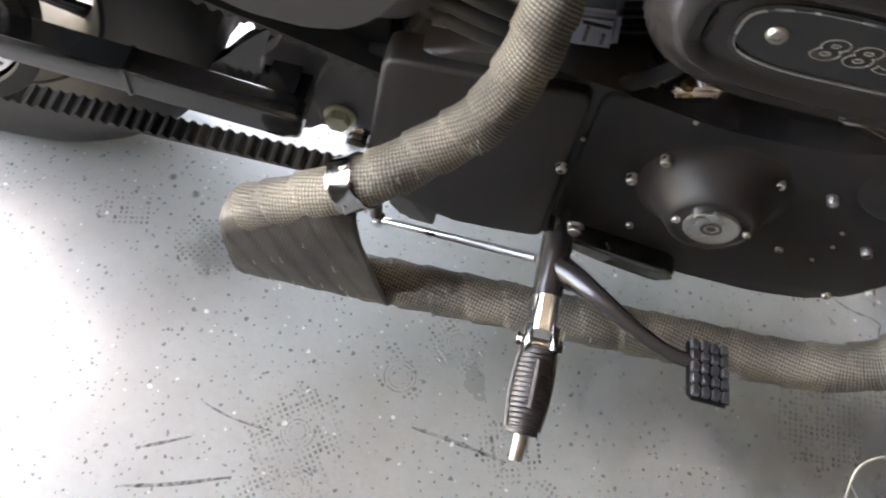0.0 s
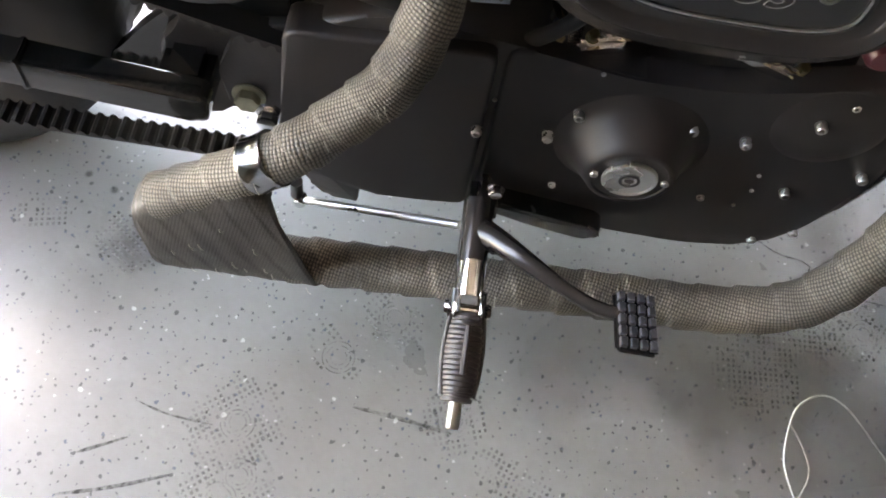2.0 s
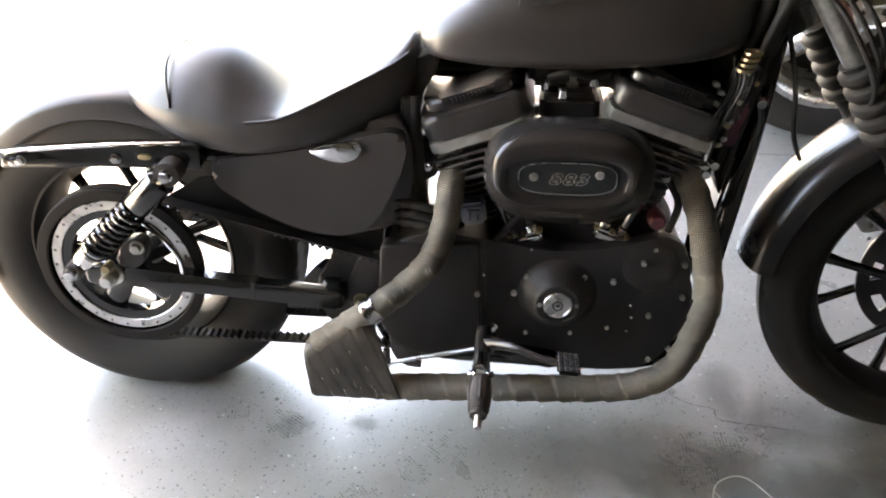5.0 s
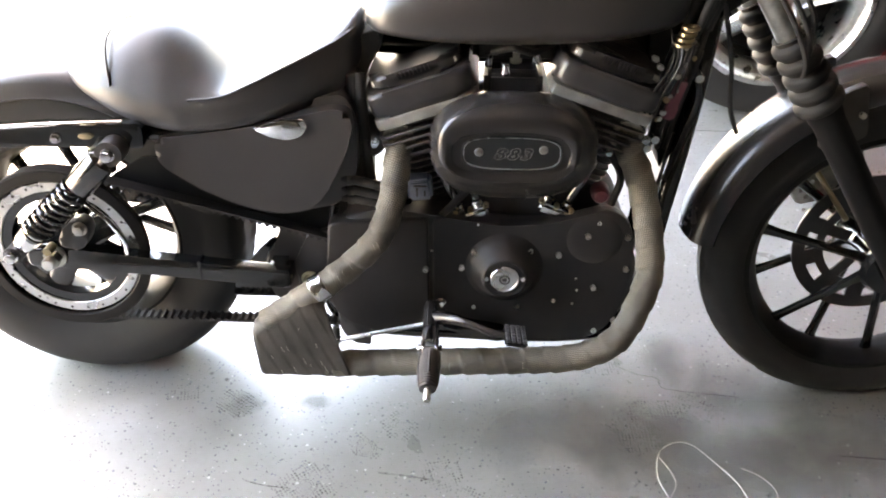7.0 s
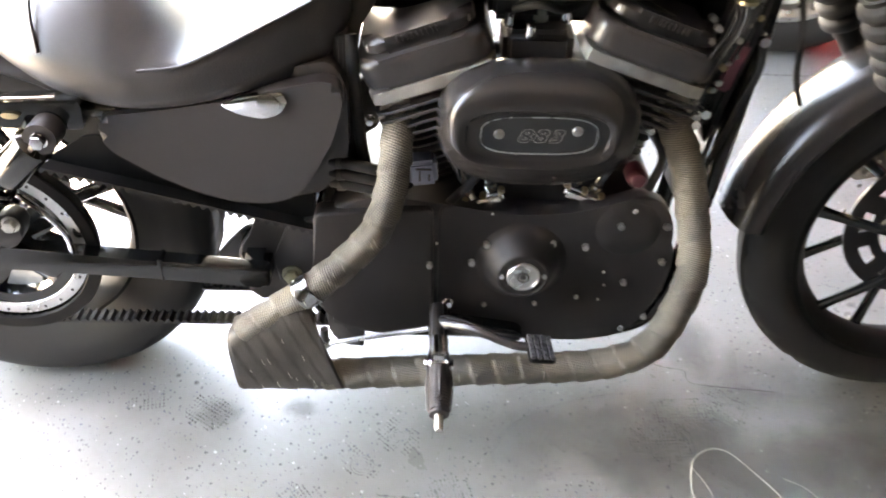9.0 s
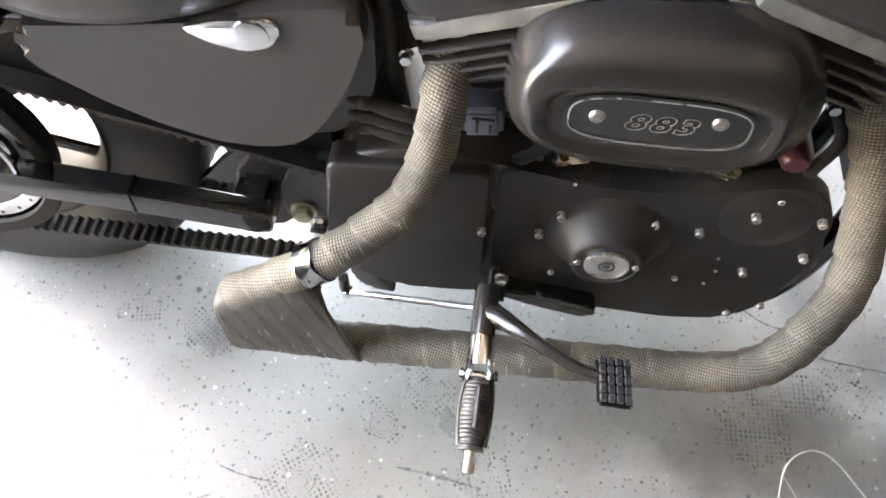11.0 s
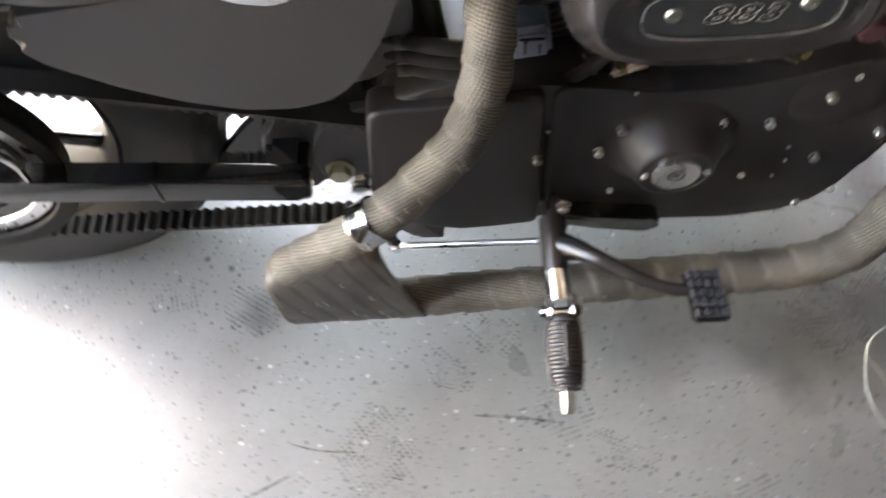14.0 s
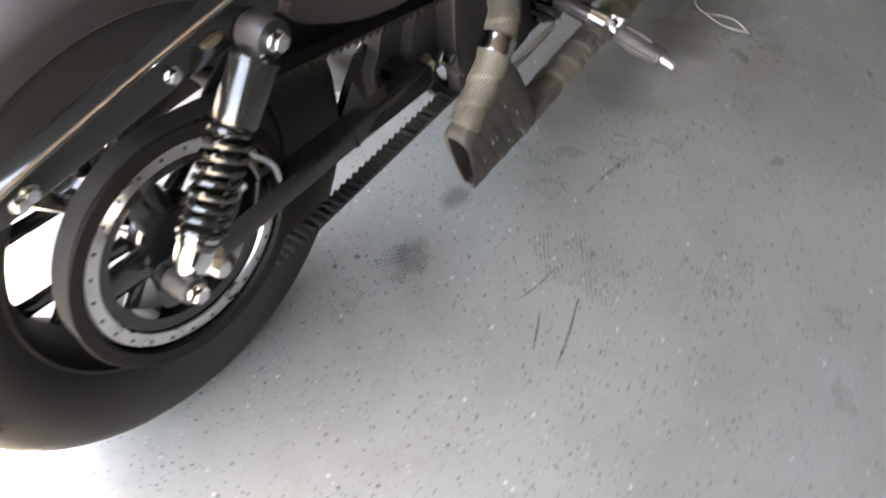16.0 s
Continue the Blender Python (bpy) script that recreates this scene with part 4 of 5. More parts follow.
outline_text("883", 0.0262, (0.8255, -0.1829, 0.5645), pose(0, 0, 0, 90, 0, 0) @ Matrix.Diagonal((1.33, 1, 1, 1)), M_BAND, insert, "raised_number", "silver outlined numerals 883")
part("intake_backing", prism(pill(0.819, 0.562, 0.11, 0.07), -0.1, -0.03, 0.005), M_CASE, air)

# carburettor side, pushrod tubes and tappet guides under the air cleaner
for x0, z0, x1, z1 in ((0.694, 0.515, 0.742, 0.406), (0.738, 0.515, 0.776, 0.418), (0.94, 0.515, 0.898, 0.430), (0.975, 0.515, 0.930, 0.417)):
    part("pushrod_tube", tube([(x0, -0.088, z0), (x1, -0.085, z1)], 0.0086, 14), M_SMOKED, engine, "dark metal pushrod tube")
    foot = lathe([(0.0088, 0.0), (0.0125, 0.0), (0.0125, 0.005), (0.0108, 0.006), (0.0108, 0.010), (0.0130, 0.011), (0.0130, 0.016), (0.0088, 0.018)], (0, 0, 0), 20, 'Z', close=True)
    bmesh.ops.transform(foot, matrix=along((x1, -0.085, z1), (x0, -0.088, z0)), verts=foot.verts[:])
    part("tube_collar", foot, M_CHROME, engine, "stacked bright tube collar")
for x, z, tilt in ((0.760, 0.408, -21), (0.914, 0.420, 21)):
    g = part("tappet_guide", box((x, -0.095, z), (0.068, 0.036, 0.019), 0.006, pose(0, 0, 0, 0, tilt, 0), seg=3), M_CHROME, engine, "chrome tappet guide block")
    for d in (-0.027, 0.0, 0.027):
        q = (x + d, -0.104, z - d * math.tan(radians(tilt)) + 0.009)
        share("guide_screw", hex_bolt_mesh(0.005, 0.008, 1.2, M_BRASS), g, along(q, (q[0], q[1] - 0.3, q[2] + 1)))
part("breather_cap", lathe([(0, -0.118), (0.011, -0.118), (0.015, -0.113), (0.0165, -0.104), (0.0165, -0.085), (0, -0.085)], (0.990, 0, 0.458), 24), M_MAROON, engine, "round maroon plastic cap")
# starter and oil fittings glimpsed between the pipes
part("starter_motor", lathe([(0, 0.62), (0.036, 0.62), (0.038, 0.625), (0.038, 0.70), (0.034, 0.705), (0, 0.705)], (0, -0.01, 0.470), 28, 'X'), M_CASE, engine)
relay = part("relay_box", box((0.667, -0.088, 0.456), (0.044, 0.040, 0.042), 0.006, pose(0, 0, 0, 0, -8, 0), seg=3), M_GREYPLASTIC, engine, "pale blue-grey plastic housing beside the pipe")
for dx, dz, w, h in ((0.002, 0.010, 0.024, 0.003), (-0.004, -0.002, 0.003, 0.018), (0.010, -0.004, 0.003, 0.012)):
    part("housing_rib", box((0.667 + dx, -0.1085, 0.456 + dz), (w, 0.003, h), 0.0008), M_CASE, relay)
for k, (z0, z1) in enumerate(((0.478, 0.462), (0.458, 0.444), (0.440, 0.430))):
    part("oil_hose", tube([(0.53, -0.105, z0), (0.58, -0.118, (z0 + z1) / 2 + 0.004), (0.62, -0.110, z1), (0.645, -0.085, z1 - 0.006)], 0.0085, 10), M_HOSE, engine)
    part("hose_clamp", lathe([(0.0088, -0.006), (0.0105, -0.006), (0.0105, 0.006), (0.0088, 0.006)], (0.545, -0.108, z0 - 0.002), 16, 'X', close=True), M_SATIN, engine)
for p in ([(0.70, -0.11, 0.40), (0.73, -0.12, 0.44), (0.76, -0.11, 0.47)], [(0.98, -0.10, 0.56), (1.02, -0.11, 0.50), (1.01, -0.11, 0.44)]):
    part("breather_hose", tube(p, 0.007, 10), M_HOSE, engine)
part("ignition_cable", tube([(0.86, -0.05, 0.70), (0.92, -0.09, 0.735), (1.0, -0.08, 0.70), (1.07, -0.06, 0.66)], 0.0045, 8), M_HOSE, engine)

# horn, regulator and cable cluster at the front downtubes
cluster = part("wiring_bracket", box((1.10, -0.068, 0.66), (0.05, 0.035, 0.13), 0.006, pose(0, 0, 0, 0, 14, 0)), M_CASE, bike)
part("connector", box((1.096, -0.097, 0.637), (0.024, 0.022, 0.075), 0.004, pose(0, 0, 0, 0, 16, 0)), M_MAROON, cluster, "maroon plastic connector")
for k in range(4):
    part("brass_coil", lathe([(0.010, -0.0035), (0.0145, -0.0025), (0.0145, 0.0025), (0.010, 0.0035)], (1.104 - 0.003 * k, -0.105, 0.758 - 0.009 * k), 20, 'Z', close=True), M_BRASS, cluster)
for x, z in ((1.056, 0.704), (1.066, 0.690), (1.060, 0.672)):
    part("cable_clip", box((x, -0.098, z), (0.012, 0.014, 0.008), 0.002, pose(0, 0, 0, 0, 30, 0)), M_STEEL, cluster)
for d in (0.0, 0.014, 0.028):
    part("cable", tube([(1.135 - d, -0.085, 0.75), (1.12 - d, -0.102, 0.69), (1.105 - d, -0.10, 0.62), (1.095 - d, -0.085, 0.54)], 0.0048, 8), M_HOSE, cluster)
for x, z in ((1.06, 0.548), (1.072, 0.565), (1.13, 0.675)):
    part("fitting", lathe([(0, -0.11), (0.007, -0.11), (0.009, -0.106), (0.009, -0.085), (0, -0.085)], (x, 0, z), 14), M_CHROME, cluster)
part("cable", tube([(1.12, -0.09, 0.70), (1.136, -0.10, 0.64), (1.122, -0.09, 0.56), (1.102, -0.085, 0.48)], 0.005, 8), M_HOSE, cluster)
part("cable", tube([(1.160, -0.06, 0.80), (1.182, -0.09, 0.70), (1.194, -0.09, 0.62), (1.216, -0.08, 0.57)], 0.0042, 8), M_HOSE, cluster)
# control cables and loom that climb the steering neck to the bar
for k, (x0, x1, y, r) in enumerate(((1.105, 1.125, -0.060, 0.011), (1.128, 1.145, -0.072, 0.010), (1.140, 1.160, -0.056, 0.012), (1.118, 1.150, -0.090, 0.007))):
    part("control_cable", tube([(x0, y, 0.745), (x0 + 0.012, y - 0.012, 0.80), (x1, y - 0.016, 0.86), (x1 - 0.012, y - 0.02, 0.945)], r, 12, 0.01), M_HOSE, cluster)
for k in range(3):
    part("control_cable", tube([(1.135, -0.11 - 0.01 * k, 0.93 - 0.02 * k), (1.20, -0.175, 0.885 - 0.022 * k), (1.262, -0.188, 0.80 - 0.030 * k), (1.275, -0.15, 0.71 - 0.02 * k)], 0.0042, 8, 0.01), M_HOSE, cluster)

rnd = random.Random(3)
for k in range(16):
    f = k / 15
    x, z = 1.118 - 0.075 * f + rnd.uniform(-0.012, 0.012), 0.735 - 0.19 * f + rnd.uniform(-0.006, 0.006)
    part("terminal", box((x, -0.104 - rnd.uniform(0, 0.010), z), (rnd.uniform(0.005, 0.011), 0.008, rnd.uniform(0.004, 0.010)), 0.0015, pose(0, 0, 0, 0, rnd.uniform(-40, 40), 0)), (M_CHROME, M_STEEL, M_BRASS)[k % 3], cluster)
for k in range(5):
    x = 1.118 - 0.010 * k
    part("wire_strand", tube([(x, -0.095, 0.745), (x - 0.012 + 0.004 * k, -0.112, 0.70), (x - 0.026, -0.106 - 0.002 * k, 0.64), (x - 0.040, -0.095, 0.575 - 0.012 * k)], 0.0021, 7, 0.008), (M_HOSE, M_HOSE, M_CASE)[k % 3], cluster)

# ---- exhaust ----
PIPE = 0.0232
exhaust = part("exhaust", tube([(1.020, -0.085, 0.575), (1.034, -0.104, 0.537), (1.0539, -0.124, 0.4927), (1.072, -0.1495, 0.4162), (1.0787, -0.1809, 0.3441), (1.0568, -0.208, 0.2776), (1.0225, -0.222, 0.2191), (0.9587, -0.2215, 0.183), (0.8527, -0.218, 0.168), (0.7272, -0.2185, 0.1617), (0.6024, -0.2195, 0.1553), (0.50, -0.221, 0.150)], PIPE, 36, 0.0026, wrap=0.040), M_WRAP, bike, "exhaust pipes wrapped in woven brown-grey heat tape")
part("rear_pipe", tube([(0.634, -0.085, 0.552), (0.630, -0.118, 0.52), (0.6255, -0.142, 0.478), (0.614, -0.158, 0.430), (0.594, -0.170, 0.388), (0.557, -0.186, 0.352), (0.524, -0.2035, 0.330), (0.483, -0.2145, 0.3035), (0.445, -0.2195, 0.276), (0.415, -0.2205, 0.255), (0.398, -0.2205, 0.243)], PIPE - 0.0008, 36, 0.0026, wrap=0.040), M_WRAP, exhaust)


def shrunk(ring, dx, f):
    """The pipe's open end, set in by dx and narrowed to the share f."""
    n = len(ring)
    c = [sum(p[k] for p in ring) / n for k in range(3)]
    return [(c[0] + (x - c[0]) * f + dx, c[1] + (y - c[1]) * f, c[2] + (z - c[2]) * (0.5 + 0.5 * f)) for x, y, z in ring]


def collector():
    """The flattened, open-ended collector, wrapped like the pipes."""
    secs = [((0.383, 0.1395), (0.373, 0.240), 0.0230), ((0.388, 0.1370), (0.379, 0.247), 0.0250), ((0.415, 0.1365), (0.412, 0.268), 0.0252), ((0.45, 0.1365), (0.448, 0.293), 0.0255), ((0.495, 0.1370), (0.470, 0.306), 0.0250), ((0.528, 0.1375), (0.490, 0.300), 0.0235), ((0.545, 0.1380), (0.502, 0.290), 0.0200), ((0.549, 0.1390), (0.506, 0.286), 0.0100)]
    pts_b, pts_t, hy = [s[0] for s in secs], [s[1] for s in secs], [s[2] for s in secs]
    n, m = 64, 110
    rings, uvs = [], []
    for i in range(m + 1):
        f = i / m * (len(secs) - 1)
        k = min(int(f), len(secs) - 2)
        g = f - k
        b = np.array(pts_b[k]) * (1 - g) + np.array(pts_b[k + 1]) * g
        t = np.array(pts_t[k]) * (1 - g) + np.array(pts_t[k + 1]) * g
        h = hy[k] * (1 - g) + hy[k + 1] * g
        c, half = (b + t) / 2, (t - b) / 2
        ring, uvr = [], []
        for j in range(n):
            a = 2 * math.pi * j / n
            s, cth = math.sin(a), math.cos(a)
            p = c + half * math.copysign(abs(s) ** 0.75, s)
            # overlapping turns of tape that slant across the flat side
            turn = ((p[0] * 0.91 + p[1] * 0.41) / 0.0245 + (0.5 if cth > 0 else 0.0)) % 1.0
            lift = 0.0010 * (turn if turn < 0.9 else (1 - turn) / 0.1 * 0.9) + 0.0012 * noise.noise(Vector((p[0] * 40, p[1] * 40, 2.0)))
            p = p + half / np.linalg.norm(half) * lift * s
            up = min(1.0, max(0.0, (p[1] - b[1]) / (t[1] - b[1])))
            side = h if cth > 0 else max(h, 0.0240 - 0.004 * max(0.0, i / m - 0.9) / 0.1)
            back = 0.06 * max(0.0, i / m - 0.55) / 0.45 * max(0.0, cth)
            ring.append((p[0] - back, -0.2355 + 0.015 * up + (side * (0.52 + 0.48 * up) + lift) * math.copysign(abs(cth) ** 0.5, cth), p[1]))
            uvr.append((p[0], p[1]) if abs(cth) > 0.25 else (p[0], p[1] + 0.3 * cth))
        rings.append(ring)
        uvs.append(uvr)
    bm = bmesh.new()
    rows = rings_to_mesh(bm, rings, cap0=False, cap1=True)
    edge = [bm.verts.new(p) for p in shrunk(rings[0], 0.003, 0.84)]
    for k in range(n):
        bm.faces.new((rows[0][k], rows[0][(k + 1) % n], edge[(k + 1) % n], edge[k]))
    uvl = bm.loops.layers.uv.verify()
    at = {v: uvs[i][k] for i, row in enumerate(rows) for k, v in enumerate(row)}
    for f in bm.faces:
        for l in f.loops:
            l[uvl].uv = at.get(l.vert, (0, 0))
    inside = bmesh.new()
    rings_to_mesh(inside, [shrunk(rings[0], 0.003, 0.84), shrunk(rings[0], 0.05, 0.74), shrunk(rings[0], 0.10, 0.6)], cap0=False)
    return bm, inside


wrapped, inside = collector()
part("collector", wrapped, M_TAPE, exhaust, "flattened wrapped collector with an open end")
part("exhaust_bore", inside, M_CASE, exhaust, "sooty inside of the open pipe end")
M = along((0.498, -0.2108, 0.3132), (0.476, -0.2150, 0.2982))
bm = lathe([(0.0235, -0.0125), (0.0262, -0.013), (0.0269, -0.011), (0.0262, -0.009), (0.0260, 0.0), (0.0262, 0.009), (0.0269, 0.011), (0.0262, 0.013), (0.0235, 0.0125)], (0, 0, 0), 36, 'Z', close=True)
bmesh.ops.transform(bm, matrix=M, verts=bm.verts[:])
clamp = part("pipe_clamp", bm, M_CLAMP, exhaust, "bright steel band clamp")
part("clamp_ear", box((0.499, -0.190, 0.284), (0.014, 0.010, 0.016), 0.003), M_CHROME, clamp)
for p in ((0.632, -0.12, 0.54), (1.024, -0.12, 0.556)):
    part("port_flange", lathe([(0.020, -0.004), (0.029, -0.004), (0.029, 0.008), (0.020, 0.008)], (p[0], -0.104, p[2] + 0.012), 28, close=True), M_STEEL, exhaust)
for x, z in ((0.591, 0.550), (0.994, 0.544), (1.054, 0.568)):
    share("flange_nut", hex_bolt_mesh(0.006, 0.012, 1.2, M_CHROME), exhaust, outward((x, -0.112, z)))

# pale loose threads that stand off the wrapping
rnd = random.Random(7)
for k in range(23):
    if k < 13:
        x = rnd.uniform(0.40, 0.54)
        p = Vector((x, -0.2492, 0.142 + rnd.random() * (0.10 + 0.5 * max(0.0, x - 0.40)) * (1.0 if x < 0.47 else 0.55)))
        d = Vector((0.35, 0, -0.94))
    elif k < 17:
        x = rnd.uniform(0.57, 0.95)
        p, d = Vector((x, -0.2195 - 0.0225, 0.158 + (x - 0.6) * 0.05 + 0.012)), Vector((0.1, -0.5, -1.0)).normalized()
    else:
        f = rnd.random()
        a, b = Vector((0.483, -0.2145, 0.3035)), Vector((0.594, -0.170, 0.388))
        p = a.lerp(b, f) + Vector((0.004, -0.0235, 0.010))
        d = Vector((0.45, -0.45, -0.75)).normalized()
    q = p + d * rnd.uniform(0.006, 0.016)
    m = p.lerp(q, 0.5) + Vector((rnd.uniform(-0.001, 0.001), -0.0018, 0))
    part("frayed_thread", tube([tuple(p), tuple(m), tuple(q)], 0.0005, 5, 0.004), M_THREAD, exhaust)

# ---- foot control ----
bm = tube([(0.6945, -0.186, 0.2615), (0.6945, -0.20, 0.2590), (0.6945, -0.248, 0.2495)], lambda f: 0.0150 - 0.0006 * f, 28, 0.004)
box((0.702, -0.158, 0.222), (0.028, 0.056, 0.028), 0.010, bm=bm, seg=3)
tube([(0.699, -0.214, 0.2560), (0.706, -0.220, 0.2600), (0.716, -0.229, 0.2655)], lambda f: 0.0146 - 0.0020 * f, 20, 0.004, bm)
bracket = part("footpeg_bracket", bm, M_COVER, bike, "black forward peg bracket under the gearcase")
share("bracket_bolt", hex_bolt_mesh(0.007, 0.009, 1.25, M_CHROME), bracket, outward((0.7095, -0.166, 0.2590)))
bm = tube([(0.695, -0.246, 0.2495), (0.6955, -0.280, 0.2440)], 0.0150, 28, 0.004)
for s in (-1, 1):
    box((0.6955 + s * 0.0118, -0.287, 0.2430), (0.0080, 0.030, 0.028), 0.0036, bm=bm, seg=3)
clevis = part("peg_clevis", bm, M_CHROME, bracket, "chrome footpeg clevis")
part("clevis_pin", lathe([(0, -0.0215), (0.0075, -0.0215), (0.009, -0.018), (0.006, -0.016), (0.006, 0.016), (0.009, 0.018), (0.0075, 0.0215), (0, 0.0215)], (0.6955, -0.291, 0.2425), 18, 'X'), M_CHROME, clevis)
peg_axis = ((0.6965, -0.293, 0.2415), (0.6960, -0.368, 0.222))
Mp = along(*peg_axis)
prof = [(0, 0), (0.010, 0), (0.013, 0.002)]
for k in range(15):
    z = 0.004 + 0.0046 * k
    bulge = 0.0140 + 0.0036 * math.sin(math.pi * (k + 0.5) / 15)
    prof += [(bulge - 0.0009, z), (bulge, z + 0.0008), (bulge, z + 0.0034), (bulge - 0.0009, z + 0.0042)]
prof += [(0.0148, 0.073), (0.0148, 0.0745), (0.0125, 0.0755), (0.0125, 0.077), (0.0148, 0.078), (0.0143, 0.081), (0, 0.082)]
bm = lathe(prof, (0, 0, 0), 28, 'Z')
bmesh.ops.transform(bm, matrix=Mp, verts=bm.verts[:])
peg = part("footpeg", bm, M_GRIP, bracket, "ribbed black rubber footpeg", 25)


def on_peg(along_f, side, rise):
    """A place on the peg: a share of its length, then metres sideways and up."""
    p = Vector(peg_axis[0]).lerp(Vector(peg_axis[1]), along_f)
    return p + Vector((side, -0.25 * rise, 0.968 * rise))


for s in (-1, 1):
    edge = [on_peg(f, s * (0.0130 + 0.0048 * math.sin(math.pi * min(1, 0.12 + 0.8 * f))), 0.002) for f in (0.02, 0.2, 0.4, 0.6, 0.8, 0.98)]
    part("peg_flange", tube(edge, 0.0024, 10, 0.006), M_GRIP, peg)
part("peg_spine", tube([on_peg(f, 0.001, 0.0142 + 0.0035 * math.sin(math.pi * f)) for f in (0.18, 0.32, 0.46, 0.6, 0.74)], 0.0026, 8, 0.006), M_GRIP, peg)
bm = lathe([(0, 0.08), (0.0062, 0.08), (0.0062, 0.103), (0.0052, 0.105), (0, 0.105)], (0, 0, 0), 16, 'Z')
bmesh.ops.transform(bm, matrix=Mp, verts=bm.verts[:])
part("peg_feeler", bm, M_STEEL, peg, "bare steel feeler pin")
bm = tube([(0.699, -0.216, 0.2575), (0.714, -0.227, 0.2665), (0.735, -0.246, 0.2770), (0.760, -0.264, 0.2815), (0.785, -0.277, 0.2795), (0.806, -0.285, 0.2770), (0.828, -0.289, 0.2775)], lambda f: 0.0134 - 0.0066 * min(1.0, f * 1.6), 18, 0.004)
pedal = part("brake_pedal", bm, M_COVER, bracket, "curved black brake pedal arm")
PADM = pose(0.8413, -0.2965, 0.2785, -7, 5, 1)
bm = box((0, 0, 0), (0.0390, 0.0600, 0.009), 0.0036, seg=3)
bmesh.ops.transform(bm, matrix=PADM, verts=bm.verts[:])
pad = part("pedal_pad", bm, M_RIM, bike, "square black rubber pedal pad with raised blocks", 25)
block_me = mesh_of("pad_block", box((0, 0, 0), (0.0064, 0.0088, 0.0056), 0.0007, seg=1), M_PAD)
for ix in range(4):
    for iy in range(5):
        share("pad_block", block_me, pad, PADM @ Matrix.Translation((-0.0138 + 0.0092 * ix, -0.0232 + 0.0116 * iy, 0.0058)))
bm = tube([(0.512, -0.150, 0.152), (0.680, -0.195, 0.228)], 0.0042, 10, 0.02)
rod = part("brake_rod", bm, M_ALLOY, bracket, "thin bright brake rod")
part("rod_end", lathe([(0, -0.008), (0.006, -0.007), (0.0085, 0), (0.006, 0.007), (0, 0.008)], (0.512, -0.150, 0.152), 16), M_CHROME, rod)
part("rod_bolt", lathe([(0, 0), (0.007, 0), (0.007, 0.026), (0, 0.026)], (0.508, -0.146, 0.155), 12, 'Z'), M_CASE, rod)
part("master_cylinder", box((0.545, -0.118, 0.190), (0.06, 0.035, 0.032), 0.008, pose(0, 0, 0, 0, 12, 0)), M_CASE, bike)
part("stand_bracket", prism(rounded([(0.508, 0.215), (0.576, 0.215), (0.571, 0.124), (0.536, 0.131), (0.515, 0.158)], 0.006), -0.127, -0.10, 0.004), M_CASE, bike)
part("belly_bracket", prism(rounded([(0.712, 0.204), (0.76, 0.197), (0.825, 0.186), (0.836, 0.176), (0.834, 0.163), (0.815, 0.160), (0.76, 0.172), (0.712, 0.184)], 0.006), -0.150, -0.08, 0.005), M_GLOSS, bike)

# ---- front end ----
STEER = Vector((-0.555, 0, 0.832)).normalized()


def fork(s):
    lo = Vector((1.538, -0.04 + s * 0.105, 0.322))
    M = along(lo, lo + STEER)
    bm = lathe([(0, -0.03), (0.018, -0.028), (0.024, -0.01), (0.024, 0.03), (0.0255, 0.10), (0.0265, 0.36), (0.029, 0.372), (0.029, 0.392), (0, 0.394)], (0, 0, 0), 28, 'Z')
    bmesh.ops.transform(bm, matrix=M, verts=bm.verts[:])
    leg = part("fork_leg", bm, M_RIM, bike, "black telescopic fork leg")
    prof = [(0.03, 0.385)]
    for k in range(5):
        z = 0.39 + 0.027 * k
        r = 0.0405 - 0.0018 * k
        prof += [(r - 0.0015, z + 0.002), (r, z + 0.006), (r, z + 0.014), (r - 0.0015, z + 0.018), (r - 0.0095, z + 0.0205), (r - 0.0095, z + 0.0245)]
    prof += [(0.027, 0.527), (0.02, 0.527)]
    bm = lathe(prof, (0, 0, 0), 28, 'Z')
    bmesh.ops.transform(bm, matrix=M, verts=bm.verts[:])
    part("fork_gaiter", bm, M_HOSE, leg, "ribbed black rubber fork gaiter", 60)
    bm = lathe([(0, 0.51), (0.0195, 0.51), (0.0195, 0.80), (0, 0.80)], (0, 0, 0), 24, 'Z')
    bmesh.ops.transform(bm, matrix=M, verts=bm.verts[:])
    part("fork_tube", bm, M_STEEL, leg, "bright fork tube")
    share("axle_cap", hex_bolt_mesh(0.013, 0.016, 1.3, M_STEEL), leg, along((lo.x, lo.y + s * 0.024, lo.z), (lo.x, s, lo.z)))
    return leg


fork(-1)
fork(1)
for d, w in ((0.60, 0.05), (0.78, 0.045)):
    p = Vector((1.538, -0.03, 0.322)) + STEER * d
    part("triple_clamp", box(p, (0.075, 0.29, w), 0.012, along((0, 0, 0), STEER)), M_GLOSS, bike)
p = Vector((1.50, 0, 0.325)) + STEER * 0.66
bm = lathe([(0, -0.07), (0.034, -0.07), (0.034, 0.14), (0, 0.14)], (0, 0, 0), 24, 'Z')
bmesh.ops.transform(bm, matrix=along(p - Vector((0.05, 0, 0)), p - Vector((0.05, 0, 0)) + STEER), verts=bm.verts[:])
part("steering_head", bm, M_GLOSS, bike)
front_fender = fender("front_fender", FRONT, 0.366, 79, 174, 0.135, M_COVER, drop=0.038)
